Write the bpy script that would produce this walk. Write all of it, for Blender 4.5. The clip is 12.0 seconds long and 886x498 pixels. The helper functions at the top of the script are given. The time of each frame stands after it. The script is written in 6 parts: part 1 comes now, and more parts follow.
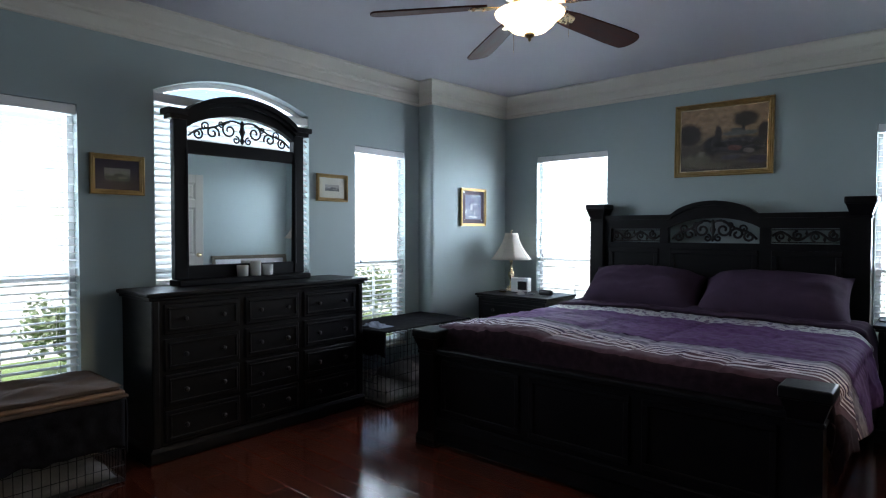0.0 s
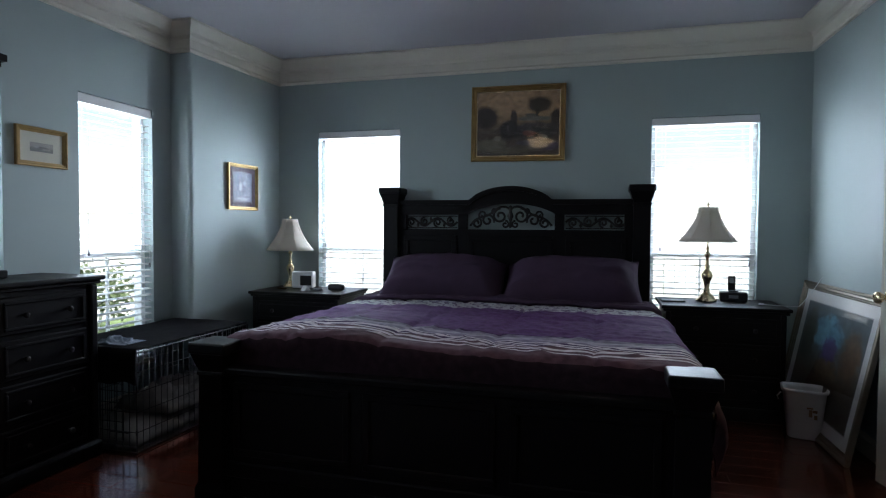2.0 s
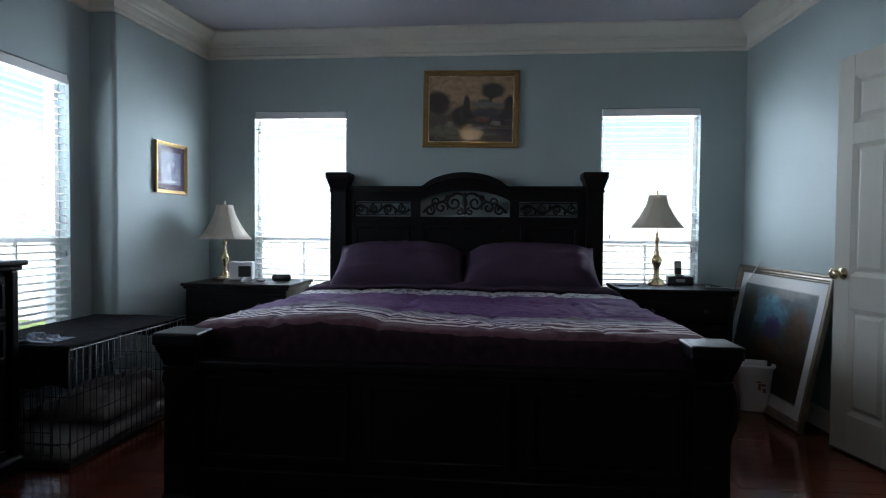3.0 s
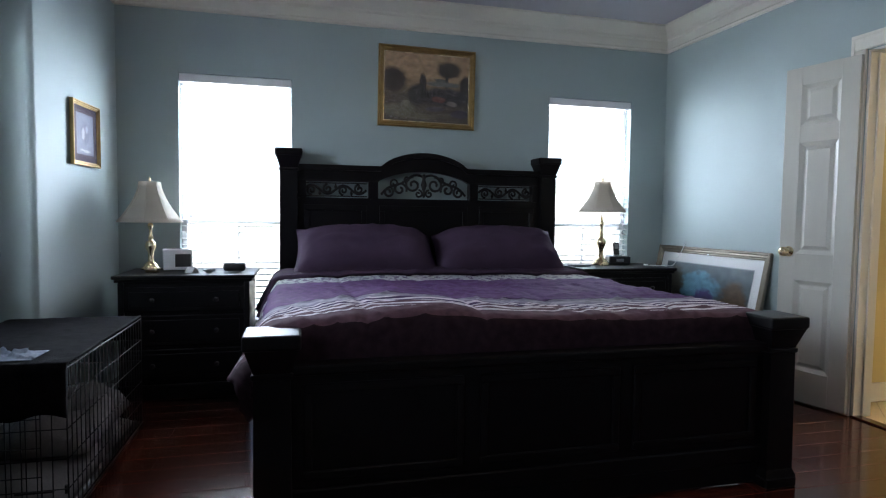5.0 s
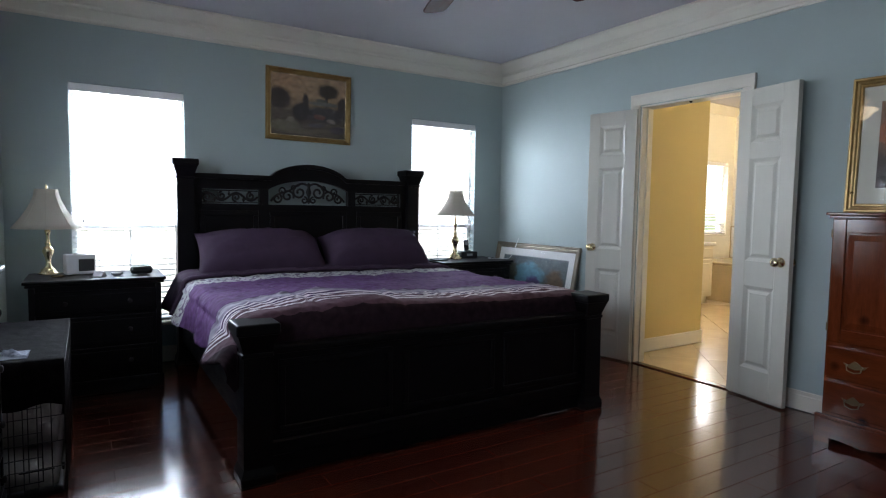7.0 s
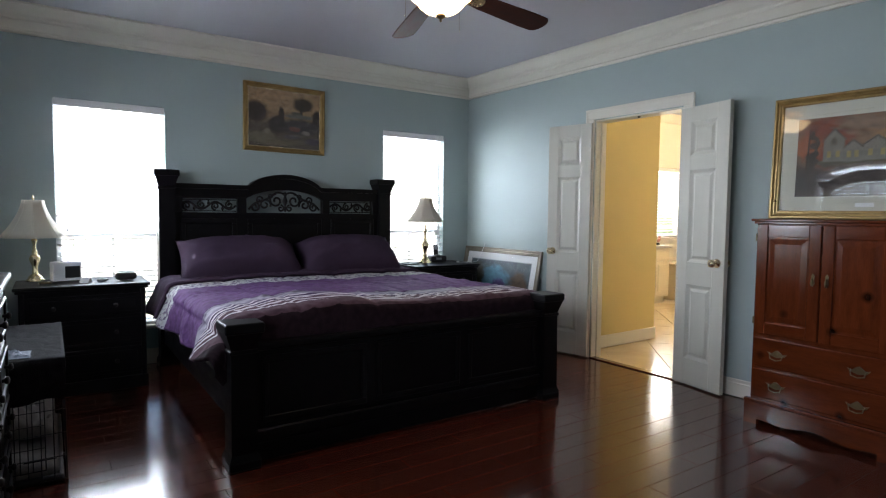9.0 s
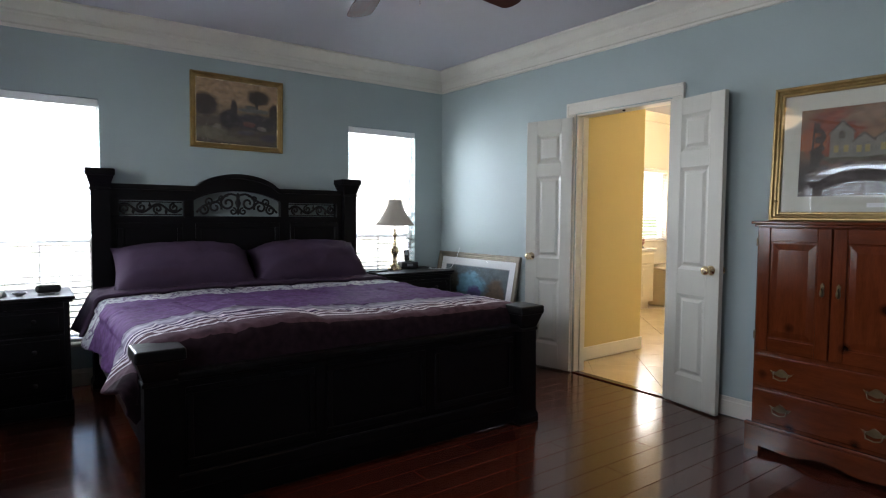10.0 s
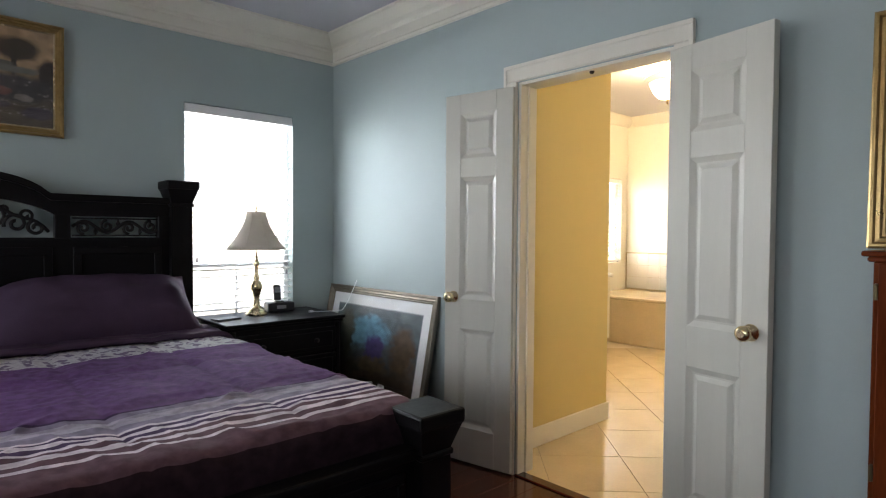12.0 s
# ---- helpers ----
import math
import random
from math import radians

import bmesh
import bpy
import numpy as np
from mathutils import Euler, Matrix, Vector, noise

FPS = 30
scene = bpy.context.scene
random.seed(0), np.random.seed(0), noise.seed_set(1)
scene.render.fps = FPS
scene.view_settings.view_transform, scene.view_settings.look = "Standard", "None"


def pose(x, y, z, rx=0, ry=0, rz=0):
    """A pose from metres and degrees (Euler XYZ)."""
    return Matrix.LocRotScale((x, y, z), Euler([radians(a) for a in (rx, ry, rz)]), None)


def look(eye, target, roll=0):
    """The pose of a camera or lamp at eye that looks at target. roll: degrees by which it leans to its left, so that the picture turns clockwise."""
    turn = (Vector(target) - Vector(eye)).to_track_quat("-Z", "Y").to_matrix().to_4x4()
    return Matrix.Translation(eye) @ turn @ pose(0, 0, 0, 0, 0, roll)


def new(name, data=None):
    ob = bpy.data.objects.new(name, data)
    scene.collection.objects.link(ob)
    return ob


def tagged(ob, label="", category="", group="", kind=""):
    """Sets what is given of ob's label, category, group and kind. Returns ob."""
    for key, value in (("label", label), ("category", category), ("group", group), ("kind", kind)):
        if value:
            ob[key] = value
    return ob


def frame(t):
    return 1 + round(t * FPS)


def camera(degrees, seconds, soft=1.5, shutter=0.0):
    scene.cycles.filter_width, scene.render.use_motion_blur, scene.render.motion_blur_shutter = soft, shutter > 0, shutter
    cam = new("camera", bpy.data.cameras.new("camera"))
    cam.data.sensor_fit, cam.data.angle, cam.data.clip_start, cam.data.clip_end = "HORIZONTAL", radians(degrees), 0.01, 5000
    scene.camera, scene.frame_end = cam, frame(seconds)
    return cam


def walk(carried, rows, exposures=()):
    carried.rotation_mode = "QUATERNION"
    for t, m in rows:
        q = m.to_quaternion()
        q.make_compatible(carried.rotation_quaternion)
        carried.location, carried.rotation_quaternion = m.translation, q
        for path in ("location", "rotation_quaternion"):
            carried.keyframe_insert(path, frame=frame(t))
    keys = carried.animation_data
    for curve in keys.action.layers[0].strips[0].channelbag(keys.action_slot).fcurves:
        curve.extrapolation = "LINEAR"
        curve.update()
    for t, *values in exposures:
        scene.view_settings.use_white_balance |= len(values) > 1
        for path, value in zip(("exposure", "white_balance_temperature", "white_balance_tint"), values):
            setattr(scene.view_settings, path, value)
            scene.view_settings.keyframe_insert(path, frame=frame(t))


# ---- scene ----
cam = camera(74.6, 12.0, soft=1.15)
PATH = [
    (0, (0.259, 0.11, 1.305), (-1.058, 1.614, 1.246), 0.1),
    (0.5, (0.128, 0.286, 1.299), (-1.05, 1.901, 1.233), 0.2),
    (1, (-0.063, 0.373, 1.298), (-1.02, 2.128, 1.231), 0.3),
    (1.5, (-0.285, 0.449, 1.245), (-1.014, 2.31, 1.184), 0.4),
    (2, (-0.47, 0.506, 1.215), (-1.003, 2.433, 1.149), 0.4),
    (2.5, (-0.699, 0.504, 1.153), (-1.045, 2.473, 1.097), 0.5),
    (3, (-0.939, 0.569, 1.103), (-1.116, 2.56, 1.045), 0.5),
    (5, (-2.067, 0.772, 1.093), (-1.585, 2.709, 0.983), 0.7),
    (5.5, (-2.258, 0.732, 1.133), (-1.605, 2.617, 0.991), 0.9),
    (6, (-2.481, 0.612, 1.148), (-1.587, 2.396, 1.01), 1.0),
    (6.5, (-2.643, 0.415, 1.19), (-1.647, 2.144, 1.052), 0.9),
    (7, (-2.757, 0.214, 1.203), (-1.716, 1.917, 1.067), 0.9),
    (9, (-2.895, -0.057, 1.231), (-1.776, 1.596, 1.109), 0.6),
    (9.5, (-2.753, 0.06, 1.238), (-1.612, 1.698, 1.11), 0.4),
    (10, (-2.571, 0.236, 1.234), (-1.402, 1.855, 1.121), 0.4),
    (10.5, (-2.357, 0.522, 1.244), (-1.135, 2.103, 1.149), 0.5),
    (11, (-2.028, 0.818, 1.242), (-0.747, 2.352, 1.152), 0.4),
    (11.5, (-1.677, 1.081, 1.255), (-0.374, 2.596, 1.177), 0.3),
    (12, (-1.336, 1.357, 1.261), (-0.005, 2.85, 1.204), 0.4),
]
EXPOSURES = [(0.0, 1.42, 6150, 11), (0.5, 1.62, 6150, 12), (1.0, 1.37, 6150, 11), (2.0, 1.09, 6150, 11), (3.0, 1.09, 6150, 11), (5.0, 1.74, 6200, 13), (6.5, 1.57, 6300, 14), (9.0, 1.81, 6620, 14), (10.0, 1.71, 6680, 15), (10.5, 1.93, 6700, 15), (11.0, 2.15, 6850, 16), (11.5, 2.09, 6950, 17), (12.0, 1.85, 7000, 16)]
walk(cam, [(t, look(eye, target, roll)) for t, eye, target, roll in PATH], EXPOSURES)

# ---- world, sun and lamps ----
world = bpy.data.worlds.new("sky")
scene.world = world
world.use_nodes = True
wn = world.node_tree
sky = wn.nodes.new("ShaderNodeTexSky")
sky.sky_type = "NISHITA"
sky.sun_disc = False
sky.sun_elevation, sky.sun_rotation = radians(50), radians(141)
wn.links.new(sky.outputs["Color"], wn.nodes["Background"].inputs["Color"])
wn.nodes["Background"].inputs["Strength"].default_value = 0.12

SUN = bpy.data.lights.new("sun", "SUN")
SUN.energy, SUN.angle, SUN.color = 5.0, radians(0.5), (1.0, 0.95, 0.87)
sun_ob = new("sun", SUN)
sun_ob.matrix_world = look((0, 0, 0), (-0.40, 0.50, -0.77))


def area(name, eye, target, w, h, watts, color):
    li = bpy.data.lights.new(name, "AREA")
    li.shape, li.size, li.size_y, li.energy, li.color = "RECTANGLE", w, h, watts, color
    ob = new(name, li)
    ob.matrix_world = look(eye, target)
    return ob


DAY = (0.78, 0.895, 1.0)
area("sky_light", (-2.485, 5.36, 1.55), (-2.485, 0, 1.2), 0.74, 1.0, 31, DAY)
area("sky_light", (0.225, 5.36, 1.55), (0.225, 0, 1.2), 0.74, 1.0, 19, DAY)
area("sky_light", (-3.78, 0.88, 1.55), (0, 0.88, 1.2), 0.72, 1.0, 13, DAY)
area("sky_light", (-3.78, 3.57, 1.55), (0, 3.57, 1.2), 0.58, 1.0, 14, DAY)
area("sky_light", (-3.78, 2.24, 1.7), (0, 2.24, 1.35), 1.15, 1.2, 15, DAY)
area("sky_light", (4.78, 5.62, 1.42), (4.6, 3.0, 0.9), 1.1, 1.06, 18, (1.0, 0.96, 0.88))

# ---- materials ----


def mat(name, col, rough=0.5, metal=0.0, var=0.12, scale=6.0, fine=90.0, bump=0.1, rand=0.0, coat=0.0, stretch=(1, 1, 1), trans=0.0, sheen=0.0, spec=0.5):
    """A surface with slow and fine variation of tone, roughness and relief, at real size."""
    m = bpy.data.materials.new(name)
    m.use_nodes = True
    t = m.node_tree
    p = t.nodes["Principled BSDF"]
    tc = t.nodes.new("ShaderNodeTexCoord")
    mp = t.nodes.new("ShaderNodeMapping")
    mp.inputs["Scale"].default_value = stretch
    t.links.new(tc.outputs["Object"], mp.inputs["Vector"])
    n1, n2 = t.nodes.new("ShaderNodeTexNoise"), t.nodes.new("ShaderNodeTexNoise")
    for n, s, d in ((n1, scale, 3), (n2, fine, 2)):
        n.inputs["Scale"].default_value, n.inputs["Detail"].default_value = s, d
        t.links.new(mp.outputs["Vector"], n.inputs["Vector"])
    add = t.nodes.new("ShaderNodeMath")
    add.operation = "MULTIPLY_ADD"
    t.links.new(n2.outputs["Fac"], add.inputs[0])
    add.inputs[1].default_value = 0.45
    t.links.new(n1.outputs["Fac"], add.inputs[2])
    last = add.outputs[0]
    if rand:
        oi = t.nodes.new("ShaderNodeObjectInfo")
        ra = t.nodes.new("ShaderNodeMath")
        ra.operation = "MULTIPLY_ADD"
        t.links.new(oi.outputs["Random"], ra.inputs[0])
        ra.inputs[1].default_value = rand
        t.links.new(last, ra.inputs[2])
        last = ra.outputs[0]
    mr = t.nodes.new("ShaderNodeMapRange")
    mr.inputs["From Min"].default_value, mr.inputs["From Max"].default_value = 0.4, 1.05 + rand
    mr.inputs["To Min"].default_value, mr.inputs["To Max"].default_value = 1 - var, 1 + var
    t.links.new(last, mr.inputs["Value"])
    mx = t.nodes.new("ShaderNodeVectorMath")
    mx.operation = "SCALE"
    mx.inputs[0].default_value = col
    t.links.new(mr.outputs[0], mx.inputs["Scale"])
    t.links.new(mx.outputs[0], p.inputs["Base Color"])
    rr = t.nodes.new("ShaderNodeMapRange")
    rr.inputs["From Min"].default_value, rr.inputs["From Max"].default_value = 0.4, 1.05
    rr.inputs["To Min"].default_value, rr.inputs["To Max"].default_value = max(0.02, rough * 0.8), min(1, rough * 1.2)
    t.links.new(add.outputs[0], rr.inputs["Value"])
    t.links.new(rr.outputs[0], p.inputs["Roughness"])
    p.inputs["Metallic"].default_value = metal
    p.inputs["Specular IOR Level"].default_value = spec
    p.inputs["Coat Weight"].default_value = coat
    p.inputs["Coat Roughness"].default_value = 0.12
    p.inputs["Sheen Weight"].default_value = sheen
    if bump:
        b = t.nodes.new("ShaderNodeBump")
        b.inputs["Strength"].default_value, b.inputs["Distance"].default_value = bump, 0.004
        t.links.new(add.outputs[0], b.inputs["Height"])
        t.links.new(b.outputs[0], p.inputs["Normal"])
    if trans:
        tr = t.nodes.new("ShaderNodeBsdfTranslucent")
        t.links.new(mx.outputs[0], tr.inputs["Color"])
        mixs = t.nodes.new("ShaderNodeMixShader")
        mixs.inputs[0].default_value = trans
        out = t.nodes["Material Output"]
        t.links.new(p.outputs[0], mixs.inputs[1])
        t.links.new(tr.outputs[0], mixs.inputs[2])
        t.links.new(mixs.outputs[0], out.inputs["Surface"])
    return m


def glow(name, col, strength):
    m = mat(name, col, 0.35, bump=0)
    p = m.node_tree.nodes["Principled BSDF"]
    p.inputs["Emission Color"].default_value = (*col, 1)
    p.inputs["Emission Strength"].default_value = strength
    return m


def glass(name, rough=0.0, gloss=0.04):
    """Thin clear pane: passes light straight, and mirrors by Fresnel."""
    m = bpy.data.materials.new(name)
    m.use_nodes = True
    t = m.node_tree
    out = t.nodes["Material Output"]
    t.nodes.remove(t.nodes["Principled BSDF"])
    tr, gl, lw, mx, pw, ma = (t.nodes.new(k) for k in ("ShaderNodeBsdfTransparent", "ShaderNodeBsdfGlossy", "ShaderNodeLayerWeight", "ShaderNodeMixShader", "ShaderNodeMath", "ShaderNodeMath"))
    gl.inputs["Roughness"].default_value = rough
    lw.inputs["Blend"].default_value = 0.5
    pw.operation, ma.operation = "POWER", "MULTIPLY_ADD"
    t.links.new(lw.outputs["Facing"], pw.inputs[0])
    pw.inputs[1].default_value = 5.0
    t.links.new(pw.outputs[0], ma.inputs[0])
    ma.inputs[1].default_value, ma.inputs[2].default_value = 0.92, gloss
    t.links.new(ma.outputs[0], mx.inputs[0])
    t.links.new(tr.outputs[0], mx.inputs[1])
    t.links.new(gl.outputs[0], mx.inputs[2])
    t.links.new(mx.outputs[0], out.inputs["Surface"])
    return m


M_WALL = mat("blue_wall_paint", (0.375, 0.44, 0.44), 0.6, var=0.05, scale=1.5, fine=260, bump=0.12, spec=0.3)
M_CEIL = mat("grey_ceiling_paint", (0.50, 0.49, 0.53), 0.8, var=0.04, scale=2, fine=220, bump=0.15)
M_TRIM = mat("cream_trim_paint", (0.72, 0.68, 0.60), 0.4, var=0.05, scale=3, fine=120, bump=0.04)
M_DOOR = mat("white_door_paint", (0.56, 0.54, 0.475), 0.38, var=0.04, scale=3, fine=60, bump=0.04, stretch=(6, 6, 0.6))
M_WHITE = mat("white_window_frame", (0.8, 0.8, 0.8), 0.4, var=0.03, bump=0.02)
M_SLAT = mat("white_blind_slat", (0.82, 0.82, 0.80), 0.45, var=0.03, bump=0.0, trans=0.25)
M_PLANK = mat("cherry_laminate", (0.082, 0.0175, 0.0095), 0.15, var=0.4, scale=4, fine=40, bump=0.02, rand=0.6, coat=0.3, stretch=(1.2, 14, 8))
M_JOINT = mat("dark_floor_joint", (0.02, 0.008, 0.006), 0.6)
M_EBONY = mat("espresso_wood", (0.0042, 0.0034, 0.0042), 0.42, var=0.35, scale=5, fine=70, bump=0.06, spec=0.38, stretch=(1, 1, 4))
M_EBONY.node_tree.nodes["Principled BSDF"].inputs["Specular IOR Level"].default_value = 0.17
M_IRON = mat("dark_bronze_iron", (0.02, 0.018, 0.018), 0.45, metal=0.6, var=0.2, bump=0.1)
M_PINE = mat("red_pine_wood", (0.108, 0.022, 0.0068), 0.13, var=0.3, scale=5, fine=40, bump=0.008, spec=0.4, stretch=(5, 5, 0.7))
M_PINEH = mat("red_pine_wood_across", (0.108, 0.022, 0.0068), 0.13, var=0.3, scale=5, fine=40, bump=0.008, spec=0.4, stretch=(5, 0.7, 5))
for m in (M_PINE, M_PINEH):
    t = m.node_tree
    p = t.nodes["Principled BSDF"]
    src = p.inputs["Base Color"].links[0].from_socket
    tc = t.nodes.new("ShaderNodeTexCoord")
    vo = t.nodes.new("ShaderNodeTexVoronoi")
    vo.inputs["Scale"].default_value = 4.6
    t.links.new(tc.outputs["Object"], vo.inputs["Vector"])
    kr = t.nodes.new("ShaderNodeMapRange")
    kr.inputs["From Min"].default_value, kr.inputs["From Max"].default_value = 0.07, 0.16
    kr.inputs["To Min"].default_value, kr.inputs["To Max"].default_value = 0.22, 1.0
    t.links.new(vo.outputs["Distance"], kr.inputs["Value"])
    ks = t.nodes.new("ShaderNodeVectorMath")
    ks.operation = "SCALE"
    t.links.new(src, ks.inputs[0])
    t.links.new(kr.outputs[0], ks.inputs["Scale"])
    t.links.new(ks.outputs[0], p.inputs["Base Color"])
M_BRASS = mat("polished_brass", (0.86, 0.71, 0.45), 0.26, metal=1, var=0.1, bump=0.0)
M_OLDBRASS = mat("antique_brass", (0.17, 0.125, 0.07), 0.35, metal=1, var=0.3, bump=0.1)
M_GOLD = mat("gilt_frame", (0.37, 0.25, 0.105), 0.33, metal=0.75, var=0.25, scale=20, fine=150, bump=0.1)
M_SILVERGOLD = mat("champagne_frame", (0.20, 0.17, 0.13), 0.4, metal=0.6, var=0.25, scale=15, bump=0.1)
M_MAT = mat("cream_picture_mat", (0.60, 0.58, 0.50), 0.9, var=0.03, bump=0.02)
M_MATW = mat("white_picture_mat", (0.72, 0.72, 0.72), 0.9, var=0.03, bump=0.02)
M_DARKMAT = mat("plum_picture_mat", (0.05, 0.03, 0.05), 0.9, var=0.1, bump=0.02)
M_SHADE = mat("cream_lamp_shade", (0.66, 0.60, 0.52), 0.8, var=0.05, scale=4, fine=200, bump=0.08, trans=0.35)
M_PURPLE = mat("purple_pillow_cotton", (0.058, 0.036, 0.061), 0.85, var=0.16, scale=9, fine=160, bump=0.5, spec=0.08)
M_SHEETW = mat("white_sheet", (0.66, 0.66, 0.72), 0.9, var=0.06, bump=0.1)
M_FLEECE = mat("black_fleece", (0.012, 0.011, 0.013), 0.95, var=0.5, scale=25, fine=200, bump=0.8, spec=0.05)
M_WIRE = mat("black_enamel_wire", (0.02, 0.02, 0.022), 0.4, metal=0.3, var=0.1, bump=0)
M_CUSHION = mat("pale_fleece_cushion", (0.20, 0.185, 0.178), 0.95, var=0.3, scale=9, fine=120, bump=0.6)
M_TOWEL = mat("grey_blue_cloth", (0.28, 0.32, 0.40), 0.95, var=0.25, scale=20, fine=200, bump=0.4)
M_BROWNCLOTH = mat("brown_blanket", (0.085, 0.05, 0.034), 0.95, var=0.3, scale=12, fine=150, bump=0.5)
M_TANCLOTH = mat("tan_blanket", (0.26, 0.15, 0.09), 0.95, var=0.3, scale=12, fine=150, bump=0.5)
M_MIRROR = mat("mirror_silver", (0.86, 0.88, 0.88), 0.01, metal=1, var=0.0, bump=0)
M_MIRROR.node_tree.nodes["Principled BSDF"].inputs["Roughness"].default_value = 0.01
M_PLASTIC = mat("white_plastic", (0.70, 0.70, 0.72), 0.35, var=0.05, bump=0.02)
M_BLACKPL = mat("black_plastic", (0.015, 0.015, 0.017), 0.4, var=0.1, bump=0.02)
M_GREYPL = mat("grey_plastic", (0.30, 0.31, 0.33), 0.4, var=0.08, bump=0.02)
M_WAX = mat("ivory_candle_glass", (0.72, 0.70, 0.66), 0.4, var=0.06, bump=0.02, trans=0.3)
M_BLADE = mat("mahogany_fan_blade", (0.06, 0.016, 0.011), 0.6, var=0.35, scale=5, fine=50, bump=0.04, coat=0.0, spec=0.12, stretch=(1, 8, 8))
M_BOWL = glow("alabaster_lamp_bowl", (1.0, 0.74, 0.42), 1.9)
M_YELLOW = mat("yellow_hall_paint", (0.62, 0.49, 0.21), 0.55, var=0.04, scale=2, fine=220, bump=0.12)
M_BATHWALL = mat("cream_bath_paint", (0.76, 0.73, 0.64), 0.6, var=0.04, scale=2, fine=200, bump=0.1)
M_TILE = mat("beige_floor_tile", (0.64, 0.52, 0.33), 0.22, var=0.12, scale=4, fine=60, bump=0.03, rand=0.3)
M_GROUT = mat("tan_grout", (0.52, 0.43, 0.29), 0.9)
M_TILEW = mat("glossy_cream_wall_tile", (0.80, 0.78, 0.74), 0.15, var=0.04, bump=0.02, rand=0.2)
M_CAB = mat("cream_cabinet_paint", (0.72, 0.66, 0.52), 0.4, var=0.04, bump=0.03)
M_PANE = glass("window_glass")
M_PICGLASS = glass("picture_glass", 0.01, 0.04)
M_PRINTGLASS = glass("print_glass", 0.0, 0.08)
M_DULLGLASS = glass("non_glare_picture_glass", 0.03, 0.02)
M_MATTEGLASS = glass("matte_picture_glass", 0.10, 0.003)
M_GRASS = mat("lawn", (0.10, 0.15, 0.05), 0.95, var=0.4, scale=2, fine=30, bump=0.3)
M_LEAF = mat("shrub_leaf", (0.12, 0.16, 0.07), 0.5, var=0.5, scale=3, fine=20, bump=0, trans=0.35)
# near-white, so the glare outside the windows is put into the colour
M_FENCE = mat("bright_backdrop_white", (0.78, 0.78, 0.76), 0.85, var=0.2, scale=3, fine=40, bump=0.2, stretch=(5, 5, 0.5))

# ---- mesh tools ----


def B():
    return bmesh.new()


def box(bm, x0, x1, y0, y1, z0, z1, bev=0.0, seg=1, rot=None):
    """A box, with its edges rounded by bev."""
    t = bmesh.new()
    bmesh.ops.create_cube(t, size=1.0)
    for v in t.verts:
        v.co = ((x0 + x1) / 2 + v.co.x * (x1 - x0), (y0 + y1) / 2 + v.co.y * (y1 - y0), (z0 + z1) / 2 + v.co.z * (z1 - z0))
    if bev:
        bmesh.ops.bevel(t, geom=list(t.edges), offset=bev, segments=seg, affect="EDGES", profile=0.5)
    merge(bm, t, rot)
    return bm


def merge(bm, t, m=None):
    if m is not None:
        bmesh.ops.transform(t, matrix=m, verts=list(t.verts))
    vs = {v: bm.verts.new(v.co) for v in t.verts}
    for f in t.faces:
        g = bm.faces.new([vs[v] for v in f.verts])
        g.smooth = f.smooth
    t.free()


def frustum(bm, c, z0, z1, a0, b0, a1, b1):
    """A tapered block: half sizes a0, b0 below and a1, b1 above."""
    vs = [bm.verts.new((c[0] + sx * a, c[1] + sy * b, z)) for z, a, b in ((z0, a0, b0), (z1, a1, b1)) for sx, sy in ((-1, -1), (1, -1), (1, 1), (-1, 1))]
    for q in ((3, 2, 1, 0), (4, 5, 6, 7), (0, 1, 5, 4), (1, 2, 6, 5), (2, 3, 7, 6), (3, 0, 4, 7)):
        bm.faces.new([vs[i] for i in q])
    return bm


def lathe(bm, prof, c=(0, 0, 0), seg=24, m=None, squash=1.0):
    """A turned body from pairs of radius and height."""
    t = bmesh.new()
    rings = [[t.verts.new((c[0] + r * math.cos(a * 2 * math.pi / seg), c[1] + squash * r * math.sin(a * 2 * math.pi / seg), c[2] + z)) for a in range(seg)] for r, z in prof]
    for p, q in zip(rings, rings[1:]):
        for i in range(seg):
            t.faces.new((p[i], p[(i + 1) % seg], q[(i + 1) % seg], q[i])).smooth = True
    t.faces.new(rings[0][::-1])
    t.faces.new(rings[-1])
    merge(bm, t, m)
    return bm


def tube(bm, pts, r, seg=6, closed=False):
    """A round bar along points."""
    pts = [Vector(p) for p in pts]
    n = len(pts)
    rings = []
    up = Vector((0.13, 0.31, 0.94))
    for i, p in enumerate(pts):
        a = pts[(i + 1) % n] if closed or i < n - 1 else p
        b = pts[i - 1] if closed or i > 0 else p
        d = (a - b).normalized()
        s = d.cross(up)
        if s.length < 1e-3:
            s = d.cross(Vector((1, 0, 0)))
        s.normalize()
        u = s.cross(d)
        rings.append([bm.verts.new(p + (s * math.cos(k * 2 * math.pi / seg) + u * math.sin(k * 2 * math.pi / seg)) * r) for k in range(seg)])
    for p, q in zip(rings, rings[1:] + (rings[:1] if closed else [])):
        for i in range(seg):
            bm.faces.new((p[i], p[(i + 1) % seg], q[(i + 1) % seg], q[i])).smooth = True
    if not closed:
        bm.faces.new(rings[0][::-1])
        bm.faces.new(rings[-1])
    return bm


